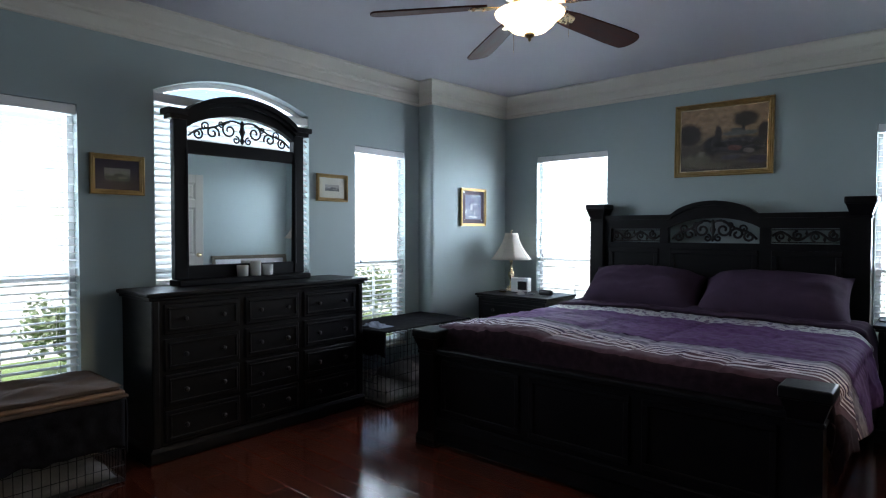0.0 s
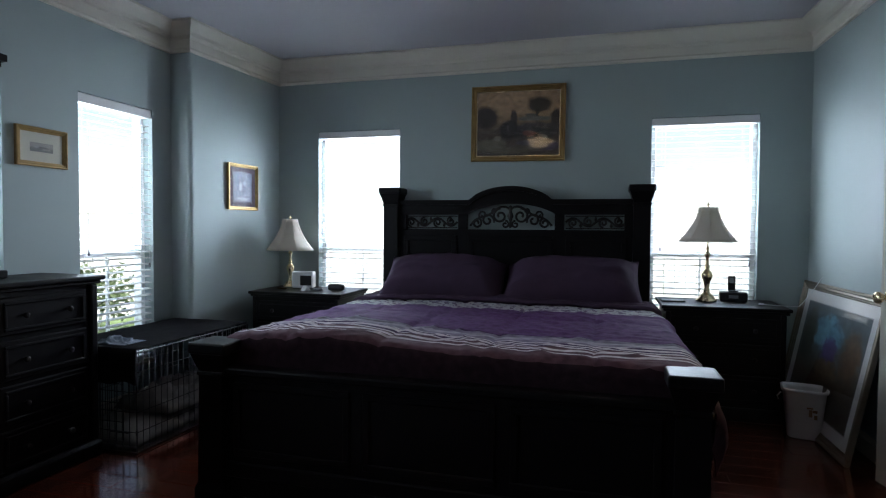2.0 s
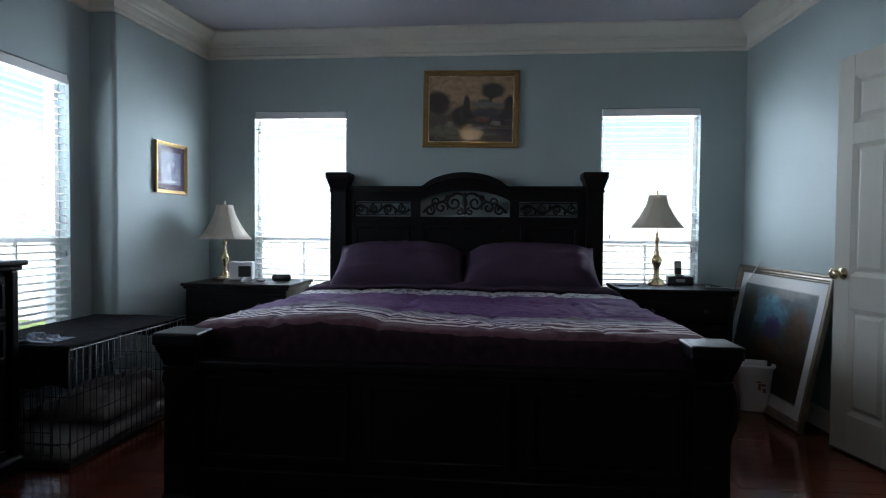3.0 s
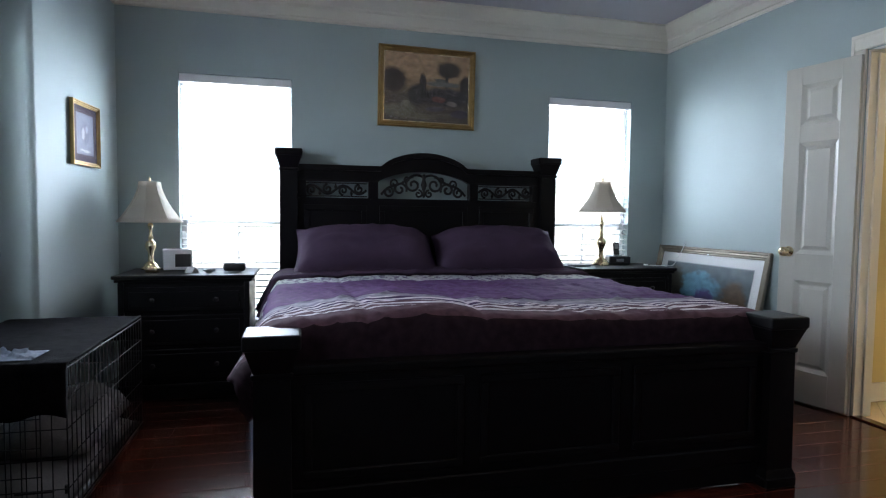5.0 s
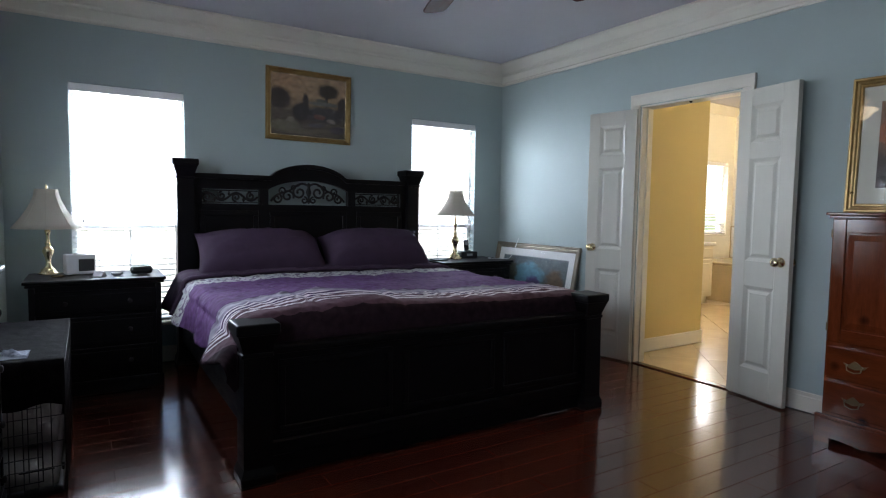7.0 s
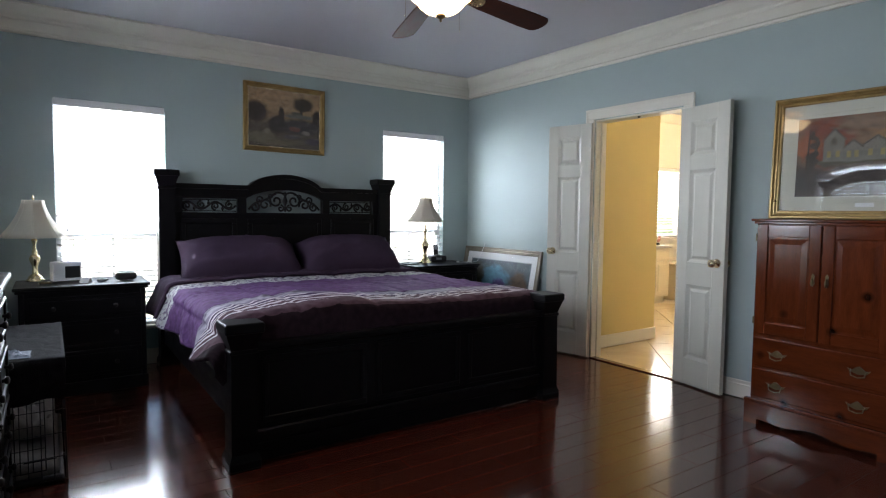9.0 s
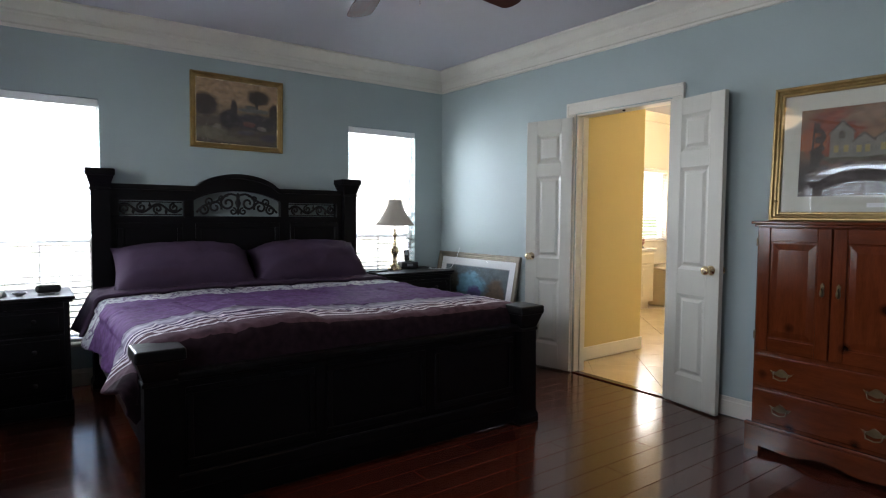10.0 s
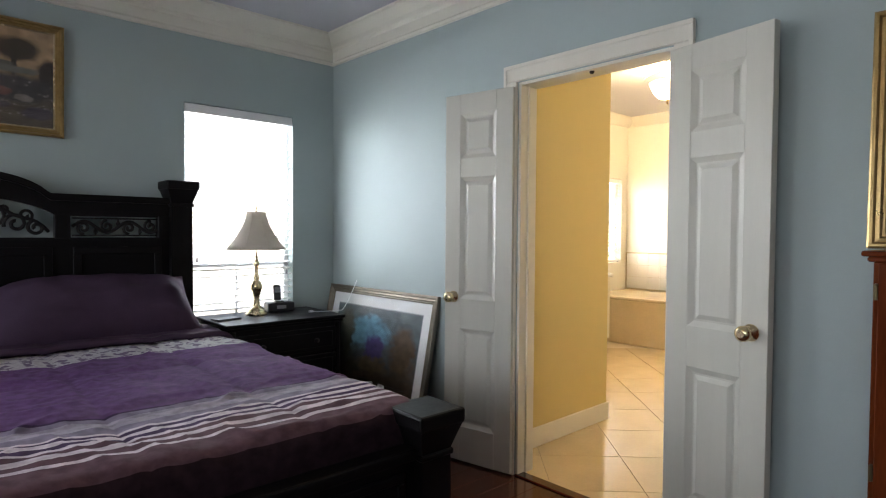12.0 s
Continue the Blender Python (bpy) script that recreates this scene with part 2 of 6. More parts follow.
def prism(bm, pts, axis, a0, a1):
    """An outline in two axes drawn out along the third, from a0 to a1."""
    def co(p, a):
        return {"x": (a, p[0], p[1]), "y": (p[0], a, p[1]), "z": (p[0], p[1], a)}[axis]
    lo, hi = [bm.verts.new(co(p, a0)) for p in pts], [bm.verts.new(co(p, a1)) for p in pts]
    n = len(pts)
    for i in range(n):
        bm.faces.new((lo[i], lo[(i + 1) % n], hi[(i + 1) % n], hi[i]))
    bm.faces.new(lo[::-1])
    bm.faces.new(hi)
    return bm


def mesh(name, bm, material):
    bmesh.ops.recalc_face_normals(bm, faces=list(bm.faces))
    me = bpy.data.meshes.new(name)
    bm.to_mesh(me)
    bm.free()
    me.materials.append(material)
    return me


def part(name, bm, material, parent, label=""):
    ob = new(name, mesh(name, bm, material))
    ob.parent = parent
    if label:
        ob["label"] = label
    return ob


def thing(name, label, category, group="", kind="", at=(0, 0, 0)):
    ob = new(name)
    ob.location = at
    ob.empty_display_size = 0.1
    return tagged(ob, label, category, group, kind)


def solid(name, bm, material, label, category, group="", kind=""):
    return tagged(new(name, mesh(name, bm, material)), label, category, group, kind)


# ---- the room's shell ----
XW, XJ, XJN, XE, YN, YS, ZC = -3.49, -3.325, -3.24, 0.955, 5.085, -3.2, 2.66
YJ = 4.045
# the east wall stands a little out of square: its foot at the south and north ends
SKEW = 1.31
XES, XEN = XE + math.tan(radians(SKEW)) * (2.9 - YS), XE + math.tan(radians(SKEW)) * (2.9 - YN)
TH = 0.14
WIN_Z = (0.29, 2.05)
W_WIN_Z = (0.29, 2.025)
N_WINS = [(-2.857, -2.112), (-0.142, 0.582)]
W_WINS = [(0.515, 1.238), (3.277, 3.865)]
ARCH = (1.66, 2.818, 0.60, 2.188, 2.325)
DOOR = (2.525, 3.335, 2.027)


def wall_cells(cuts0, cuts1, holes):
    """Cells of a wall between sorted cuts, but for the holes."""
    for a, b in zip(cuts0, cuts0[1:]):
        for c, d in zip(cuts1, cuts1[1:]):
            m, n = (a + b) / 2, (c + d) / 2
            if not any(h[0] < m < h[1] and h[2] < n < h[3] for h in holes):
                yield a, b, c, d


def wall_mesh(fixed, span, holes, along):
    """A thick wall with openings. fixed: the two faces; along: the axis it runs on."""
    bm = B()
    us = sorted({*span[:2], *[h[i] for h in holes for i in (0, 1)]})
    zs = sorted({*span[2:], *[h[i] for h in holes for i in (2, 3)]})
    for a, b, c, d in wall_cells(us, zs, holes):
        if along == "x":
            box(bm, a, b, *fixed, c, d)
        else:
            box(bm, *fixed, a, b, c, d)
    bmesh.ops.remove_doubles(bm, verts=list(bm.verts), dist=1e-5)
    return bm


n_holes = [(a, b, *WIN_Z) for a, b in N_WINS]
solid("wall_north", wall_mesh((YN, YN + TH), (XW - TH, XE + TH, 0, ZC), n_holes, "x"), M_WALL, "pale blue painted wall behind the bed", "wall", kind="structure")
w_holes = [(a, b, *W_WIN_Z) for a, b in W_WINS] + [(ARCH[0], ARCH[1], ARCH[2], ARCH[4] + 0.02)]
bm = wall_mesh((XW - TH, XW), (YS - TH, YN, 0, ZC), w_holes, "y")
arc_n = 24
arc = []
for i in range(arc_n + 1):
    u = i / arc_n
    arc.append((ARCH[0] + u * (ARCH[1] - ARCH[0]), ARCH[3] + (ARCH[4] - ARCH[3]) * (1 - (2 * u - 1) ** 2)))
for p, q in zip(arc, arc[1:]):
    prism(bm, [p, q, (q[0], ARCH[4] + 0.02), (p[0], ARCH[4] + 0.02)], "x", XW - TH, XW)
solid("wall_west", bm, M_WALL, "pale blue painted wall with three windows", "wall", kind="structure")
# the thicker stretch of the west wall, with a rounded corner
r = 0.035
out = [(XW, YN), (XW, YJ)] + [(XJ - r + r * math.sin(a * math.pi / 12), YJ + r - r * math.cos(a * math.pi / 12)) for a in range(7)] + [(XJN, YN)]
bm = prism(B(), out, "z", 0, ZC)
for f in bm.faces:
    f.smooth = False
solid("wall_west_return", bm, M_WALL, "pale blue wall stepping out with a rounded corner", "wall", kind="structure")
EAST = Matrix.Translation((XE, 2.9, 0)) @ pose(0, 0, 0, 0, 0, SKEW) @ Matrix.Translation((-XE, -2.9, 0))


def east(ob):
    """Turns a thing with the east wall."""
    ob.matrix_basis = EAST @ ob.matrix_basis
    return ob


east(solid("wall_east", wall_mesh((XE, XE + 0.12), (YS - TH, YN, 0, ZC), [(DOOR[0], DOOR[1], -0.01, DOOR[2])], "y"), M_WALL, "pale blue painted wall with a double door", "wall", kind="structure"))
# unseen closing wall, set well back so less light bounces into the room
solid("wall_south", box(B(), XW, XES, YS - TH, YS, 0, ZC), M_WALL, "unseen plain blue wall added to close the room", "wall", kind="structure")
OUTLINE = [(XW - TH, YS - TH), (XES + 0.1, YS - TH), (XEN + 0.1, YN + TH), (XW - TH, YN + TH)]
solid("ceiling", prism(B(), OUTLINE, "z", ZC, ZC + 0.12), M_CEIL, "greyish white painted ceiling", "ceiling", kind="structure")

# crown moulding, swept round the room with mitred corners
PROF = [(0, 2.462), (0.016, 2.466), (0.02, 2.48), (0.012, 2.494), (0.010, 2.555), (0.022, 2.565), (0.026, 2.578), (0.05, 2.592), (0.085, 2.628), (0.10, 2.64), (0.112, 2.645), (0.112, ZC), (0, ZC)]
PLAN = [(XW, YS), (XES, YS), (XEN, YN), (XJN, YN), (XJ, YJ), (XW, YJ)]


def sweep_room(prof, plan):
    bm = B()
    n = len(plan)
    rings = []
    for i in range(n):
        p, a, b = Vector(plan[i]), Vector(plan[i - 1]), Vector(plan[(i + 1) % n])
        d0, d1 = (p - a).normalized(), (b - p).normalized()
        n0, n1 = Vector((-d0.y, d0.x)), Vector((-d1.y, d1.x))
        m = (n0 + n1) / (1 + n0.dot(n1))
        rings.append([bm.verts.new((p.x + m.x * o, p.y + m.y * o, z)) for o, z in prof])
    k = len(prof)
    for i in range(n):
        p, q = rings[i], rings[(i + 1) % n]
        for j in range(k):
            bm.faces.new((p[j], p[(j + 1) % k], q[(j + 1) % k], q[j]))
    return bm


solid("crown_moulding", sweep_room(PROF, PLAN), M_TRIM, "cream painted deep crown moulding", "moulding", kind="structure")


def run(name, bits, parent_label):
    bm = B()
    for x0, x1, y0, y1 in bits:
        box(bm, x0, x1, y0, y1, 0.004, 0.10, 0.004)
        dx, dy = (0.0, 0.004) if x1 - x0 > y1 - y0 else (0.004, 0.0)
        box(bm, x0 + dx, x1 - dx, y0 + dy, y1 - dy, 0.095, 0.125, 0.003)
    return solid(name, bm, M_TRIM, parent_label, "baseboard", kind="structure")


run("baseboard", [(XJN, XEN - 0.017, YN - 0.016, YN), (XW, XW + 0.016, YS, YJ - 0.016), (XW, XJ, YJ - 0.016, YJ)], "cream painted wooden baseboard")
east(run("baseboard", [(XE - 0.016, XE, DOOR[1] + 0.10, YN - 0.003), (XE - 0.016, XE, YS + 0.004, DOOR[0] - 0.10)], "cream painted wooden baseboard beside the double door"))

# ---- windows and blinds ----
SLAT_P = 0.043


def window(name, u0, u1, z0, z1, axis, face, out_dir, arch=None):
    """A double-hung window set in the wall's outer half: frame, sill, two panes."""
    root = thing(name, "white double-hung window with a pale frame", "window", kind="structure")

    def bx(bm, a, b, d0, d1, c, d, bev=0.003):
        e0, e1 = sorted((face + out_dir * d0, face + out_dir * d1))
        if axis == "x":
            box(bm, a, b, e0, e1, c, d, bev)
        else:
            box(bm, e0, e1, a, b, c, d, bev)
    zm = 1.045
    bm = B()
    bx(bm, u0, u0 + 0.035, 0.07, 0.135, z0, z1)
    bx(bm, u1 - 0.035, u1, 0.07, 0.135, z0, z1)
    bx(bm, u0 + 0.035, u1 - 0.035, 0.07, 0.135, z0, z0 + 0.05)
    bx(bm, u0 + 0.035, u1 - 0.035, 0.07, 0.135, z1 - 0.04, z1)
    part("window_frame", bm, M_WHITE, root)
    bm = B()
    bx(bm, u0 + 0.035, u1 - 0.035, 0.075, 0.125, zm - 0.022, zm + 0.022)
    part("meeting_rail", bm, M_WHITE, root)
    if not arch:
        bm = B()
        bx(bm, u0 + (u1 - u0) / 2 - 0.008, u0 + (u1 - u0) / 2 + 0.008, 0.09, 0.11, z0 + 0.05, zm - 0.022, 0.002)
        part("glazing_bar", bm, M_WHITE, root)
    for a, b in ((z0 + 0.05, zm - 0.022), (zm + 0.022, z1 - 0.04)):
        bm = B()
        bx(bm, u0 + 0.035, u1 - 0.035, 0.098, 0.102, a, b, 0)
        pane = part("pane", bm, M_PANE, root)
        pane.visible_shadow = False
    bm = B()
    bx(bm, u0, u1, -0.02, 0.07, z0 - 0.002, z0 + 0.018, 0.004)
    part("window_sill", bm, M_TRIM, root)
    return root


def blind(label, u0, u1, z0, z1, axis, face, out_dir, tilt, lift=0.0):
    """A slatted blind in the window's reveal: headrail, slats, bottom rail, cords."""
    root = thing("window_blind", label, "blind", "white slatted blinds")
    w = u1 - u0 - 0.012
    uc, dc = (u0 + u1) / 2, face + out_dir * 0.034

    def put(bm, name, m=M_SLAT):
        return part(name, bm, m, root)

    def bx(a0, a1, d0, d1, c, d, bev=0.002):
        bm = B()
        e0, e1 = sorted((dc + d0, dc + d1))
        return box(bm, a0, a1, e0, e1, c, d, bev) if axis == "x" else box(bm, e0, e1, a0, a1, c, d, bev)
    put(bx(u0 + 0.004, u1 - 0.004, -0.036, 0.03, z1 - 0.06, z1 - 0.004, 0.004), "headrail", M_WHITE)
    zb = z0 + 0.03 + lift
    put(bx(uc - w / 2, uc + w / 2, -0.024, 0.024, zb, zb + 0.02), "bottom_rail")
    # one slat, slightly crowned
    bm = B()
    k = 5
    prof = [(-0.0245 + 0.049 * i / (k - 1), 0.003 * (1 - (2 * i / (k - 1) - 1) ** 2)) for i in range(k)]
    poly = prof + [(a, b - 0.0026) for a, b in prof[::-1]]
    prism(bm, poly, "x", -w / 2, w / 2)
    me = mesh("slat", bm, M_SLAT)
    z = zb + 0.045
    i = 0
    while z < z1 - 0.075:
        s = new("slat", me)
        s.parent = root
        turn = 0 if axis == "x" else 90
        s.matrix_basis = pose(uc if axis == "x" else dc, dc if axis == "x" else uc, z, 0, 0, turn) @ pose(0, 0, 0, tilt + random.uniform(-1.5, 1.5), random.uniform(-0.12, 0.12), 0)
        z += SLAT_P
        i += 1
    for f in (0.14, 0.86):
        u = u0 + f * (u1 - u0)
        for e in (-0.028, 0.028):
            p = (u, dc + e) if axis == "x" else (dc + e, u)
            part("ladder_cord", tube(B(), [(*p, zb + 0.01), (*p, z1 - 0.06)], 0.0009, 4), M_WHITE, root)
    for f, ln in ((0.1, 0.98), (0.93, 1.08)):
        u = u0 + f * (u1 - u0)
        e = -out_dir * 0.038
        p = (u, dc + e) if axis == "x" else (dc + e, u)
        c = tube(B(), [(*p, z1 - 0.07), (*p, z1 - ln + 0.03)], 0.0012, 4)
        part("pull_cord", c, M_WHITE, root)
        lathe_b = lathe(B(), [(0.003, 0.03), (0.007, 0.012), (0.007, 0.0), (0.003, -0.004)], (*p, z1 - ln), 8)
        part("tassel", lathe_b, M_GREYPL, root)
    return root


for i, (a, b) in enumerate(N_WINS):
    window("window_%d" % (i + 1), a, b, *WIN_Z, "x", YN, 1)
    blind("white slatted blind lowered in a bedside window", a, b, *WIN_Z, "x", YN, 1, 6, 0.0)
for i, (a, b) in enumerate(W_WINS):
    window("window_%d" % (i + 3), a, b, *W_WIN_Z, "y", XW, -1)
    blind("white slatted blind lowered in a narrow window", a, b, *W_WIN_Z, "y", XW, -1, 6)

root = window("window_5", ARCH[0], ARCH[1], ARCH[2], ARCH[3] - 0.015, "y", XW, -1, arch=True)
root["label"] = "wide arch-topped white window behind the mirror"
bm = B()
for p, q in zip(arc, arc[1:]):
    prism(bm, [(p[0], p[1] - 0.035), (q[0], q[1] - 0.035), q, p], "x", XW - 0.13, XW - 0.075)
part("arch_frame", bm, M_WHITE, root)
bm = prism(B(), [(p[0], max(p[1] - 0.03, ARCH[3] - 0.014)) for p in arc] + [(arc[-1][0], ARCH[3] - 0.0145), (arc[0][0], ARCH[3] - 0.0145)], "x", XW - 0.102, XW - 0.098)
part("pane", bm, M_PANE, root).visible_shadow = False
blind("white slatted blind half closed in the arched window", ARCH[0], ARCH[1], ARCH[2], ARCH[3] - 0.01, "y", XW, -1, 38)

# ---- double door to the hall ----
y0, y1, zh = DOOR
root = east(thing("door_frame", "white painted door frame with wide casing", "door frame", kind="structure"))
bm = B()
box(bm, XE - 0.018, XE, y0 - 0.09, y0 - 0.006, 0, zh + 0.006, 0.004)
box(bm, XE - 0.024, XE - 0.018, y0 - 0.09, y0 - 0.07, 0, zh + 0.07, 0.002)
part("casing", bm, M_TRIM, root)
bm = B()
box(bm, XE - 0.018, XE, y1 + 0.006, y1 + 0.09, 0, zh + 0.006, 0.004)
box(bm, XE - 0.024, XE - 0.018, y1 + 0.07, y1 + 0.09, 0, zh + 0.07, 0.002)
part("casing", bm, M_TRIM, root)
bm = B()
box(bm, XE - 0.018, XE, y0 - 0.09, y1 + 0.09, zh + 0.006, zh + 0.09, 0.004)
box(bm, XE - 0.025, XE - 0.018, y0 - 0.09, y1 + 0.09, zh + 0.07, zh + 0.09, 0.002)
part("head_casing", bm, M_TRIM, root)
bm = B()
box(bm, XE - 0.004, XE + 0.125, y0 - 0.001, y0 + 0.014, 0, zh, 0.002)
box(bm, XE - 0.004, XE + 0.125, y1 - 0.014, y1 + 0.001, 0, zh, 0.002)
box(bm, XE - 0.004, XE + 0.125, y0 + 0.014, y1 - 0.014, zh - 0.014, zh + 0.001, 0.002)
box(bm, XE + 0.05, XE + 0.062, y1 - 0.026, y1 - 0.014, 0, zh - 0.014, 0.002)
part("jamb", bm, M_TRIM, root)
part("threshold", box(B(), XE - 0.01, XE + 0.05, y0, y1, 0.001, 0.009, 0.003), M_PLANK, root, "red wooden threshold strip")
part("ball_catch", lathe(B(), [(0.008, -0.012), (0.012, -0.004), (0.012, 0)], (XE + 0.03, (y0 + y1) / 2, zh - 0.014), 10), M_IRON, root)


def door_leaf(label, name, hinge, angle, side):
    """A narrow three-panel leaf; its local x runs from the hinge to the free edge."""
    root = thing(name, label, "door", "double door leaves", "structure", (hinge[0], hinge[1], 0))
    root.matrix_basis = EAST @ pose(hinge[0], hinge[1], 0, 0, 0, math.degrees(angle))
    w, h, t = 0.422, 2.005, 0.036
    bm = B()
    st = 0.10
    rails = [(0.012, 0.20), (0.74, 0.90), (1.56, 1.66), (1.90, h)]
    box(bm, 0, st, -t / 2, t / 2, 0.012, h, 0.002)
    box(bm, w - st, w, -t / 2, t / 2, 0.012, h, 0.002)
    for a, b in rails:
        box(bm, st, w - st, -t / 2, t / 2, a, b)
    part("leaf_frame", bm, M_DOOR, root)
    for (a, b) in [(0.20, 0.74), (0.90, 1.56), (1.66, 1.90)]:
        bm = B()
        box(bm, st - 0.002, w - st + 0.002, -0.006, 0.006, a - 0.002, b + 0.002)
        for s in (-1, 1):
            # sloped moulding and raised field
            x0, x1 = st, w - st
            o = [(x0, a), (x1, a), (x1, b), (x0, b)]
            for k0, k1, d0, d1 in ((0.0, 0.022, t / 2 - 0.001, 0.007), (0.03, 0.048, 0.0065, 0.0145)):
                ro = [bm.verts.new((x0 + k0 if i in (0, 3) else x1 - k0, s * d0, a + k0 if i < 2 else b - k0)) for i in range(4)]
                ri = [bm.verts.new((x0 + k1 if i in (0, 3) else x1 - k1, s * d1, a + k1 if i < 2 else b - k1)) for i in range(4)]
                for i in range(4):
                    bm.faces.new((ro[i], ro[(i + 1) % 4], ri[(i + 1) % 4], ri[i]))
                if k0 > 0:
                    bm.faces.new(ri)
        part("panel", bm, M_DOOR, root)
    for s in (-1, 1):
        m = pose(w - 0.06, 0, 0.91, 90 * s, 0, 0)
        bm = lathe(B(), [(0.031, 0.0), (0.031, 0.005), (0.012, 0.010), (0.011, 0.028), (0.022, 0.036), (0.029, 0.048), (0.027, 0.060), (0.014, 0.067)], (0, 0, t / 2), 20, m)
        part("door_knob", bm, M_BRASS, root, "round polished brass knob")
    for z in (0.22, 1.02, 1.80):
        part("hinge", lathe(B(), [(0.006, -0.04), (0.006, 0.04)], (-0.004, side * 0.02, z), 8), M_BRASS, root)
    return root


door_leaf("narrow white panelled door leaf folded back on the wall", "door_1", (XE - 0.022, DOOR[1] + 0.012), math.atan2(0.40, -0.075), -1)
door_leaf("narrow white panelled door leaf standing open beside the casing", "door_2", (XE - 0.012, DOOR[0] - 0.004), math.atan2(-0.40, -0.085), 1)

# ---- hall and bathroom beyond the door ----
HX0, HX1, BX1, BY1, BC = XE + 0.12, 2.12, 5.60, 5.35, 2.76
HY = 3.515
east(solid("wall_hall", box(B(), HX0, HX1, HY, HY + 0.12, 0, BC), M_YELLOW, "warm yellow painted hall wall", "wall", kind="structure"))
bm = B()
box(bm, HX0, HX1 + 0.014, HY - 0.014, HY, 0.004, 0.12, 0.004)
box(bm, HX1, HX1 + 0.014, HY, HY + 0.134, 0.004, 0.12, 0.004)
east(solid("baseboard_hall", bm, M_TRIM, "cream painted hall baseboard", "baseboard", kind="structure"))
east(solid("wall_hall_south", box(B(), HX0, BX1 + 0.1, 2.0, 2.1, 0, BC), M_BATHWALL, "cream painted hall wall", "wall", kind="structure"))
bm = wall_mesh((BY1, BY1 + 0.12), (HX0, BX1 + 0.1, 0, BC), [(4.25, 5.46, 0.88, 1.96)], "x")
east(solid("wall_bath_north", bm, M_BATHWALL, "cream painted bathroom wall with a window", "wall", kind="structure"))
east(solid("wall_bath_east", box(B(), BX1, BX1 + 0.1, 2.1, BY1, 0, BC), M_BATHWALL, "cream painted bathroom wall", "wall", kind="structure"))
east(solid("wall_bath_west", box(B(), HX0, HX0 + 0.02, HY + 0.12, BY1, 0, BC), M_BATHWALL, "cream painted bathroom wall", "wall", kind="structure"))
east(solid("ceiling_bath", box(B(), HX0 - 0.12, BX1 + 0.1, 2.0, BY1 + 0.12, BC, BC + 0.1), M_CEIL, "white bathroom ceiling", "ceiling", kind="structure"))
bm = prism(B(), [(BY1, BC - 0.12), (BY1 - 0.02, BC - 0.12), (BY1 - 0.09, BC - 0.02), (BY1 - 0.09, BC), (BY1, BC)], "x", HX1 + 0.1, BX1)
prism(bm, [(BX1, BC - 0.12), (BX1 - 0.02, BC - 0.12), (BX1 - 0.09, BC - 0.02), (BX1 - 0.09, BC), (BX1, BC)], "y", 2.1, BY1 - 0.09)
east(solid("crown_moulding_bath", bm, M_TRIM, "cream crown moulding in the bathroom", "moulding", kind="structure"))
east(window("window_6", 4.25, 5.46, 0.88, 1.96, "x", BY1, 1))["label"] = "bright white bathroom window over the vanity"
east(blind("white slatted blind in the bathroom window", 4.25, 5.46, 0.88, 1.96, "x", BY1, 1, 12))

vanity = east(thing("vanity_cabinet", "cream painted bathroom vanity cabinet with doors", "cabinet"))
VX0, VX1, VY = 3.06, 4.40, 4.86
part("body", box(B(), VX0, VX1, VY, BY1 - 0.002, 0.10, 0.78, 0.003), M_CAB, vanity)
part("toe_kick", box(B(), VX0 + 0.02, VX1 - 0.02, VY + 0.06, BY1 - 0.01, 0.002, 0.10), M_CAB, vanity)
for i in range(4):
    a = VX0 + 0.03 + i * 0.325
    part("drawer_front", box(B(), a, a + 0.295, VY - 0.018, VY - 0.001, 0.62, 0.75, 0.004), M_CAB, vanity)
    d = part("cabinet_door", box(B(), a, a + 0.295, VY - 0.018, VY - 0.001, 0.13, 0.60, 0.004), M_CAB, vanity)
    part("door_panel", box(B(), a + 0.05, a + 0.245, VY - 0.024, VY - 0.0175, 0.18, 0.55, 0.005), M_CAB, d)
east(solid("bathroom_worktop", box(B(), VX0 - 0.02, VX1 + 0.02, VY - 0.03, BY1 - 0.002, 0.781, 0.82, 0.008, 2), M_TILEW, "cream cultured marble vanity top", "countertop"))
tub = east(thing("bathtub_deck", "tiled tub surround beside the bathroom wall", "bathtub"))
part("apron", box(B(), 4.66, BX1 - 0.002, 3.0, BY1 - 0.002, 0.002, 0.50, 0.006), M_TILE, tub, "beige tiled apron")
part("tub_rim", box(B(), 4.64, BX1 - 0.002, 2.98, BY1 - 0.002, 0.501, 0.54, 0.015, 2), M_TILE, tub)
bs = east(solid("tile_splash", box(B(), BX1 - 0.008, BX1 + 0.0, 2.6, BY1, 0.52, 1.02), M_GROUT, "cream glossy wall tiles above the tub", "tile", kind="structure"))
flo = east(thing("vanity_ornament", "small dark and pink ornament on the vanity", "ornament", at=(4.28, 5.0, 0.821)))
part("base", lathe(B(), [(0.05, 0), (0.05, 0.015), (0.035, 0.03)], seg=14), M_EBONY, flo)
bm = B()
for k in range(7):
    lathe(bm, [(0.006, -0.02), (0.026, 0), (0.006, 0.024)], (0.045 * math.cos(k * 2.4), 0.045 * math.sin(k * 2.4), 0.05 + 0.012 * k), 8)
part("petals", bm, mat("dusty_pink", (0.5, 0.25, 0.2), 0.7), flo)

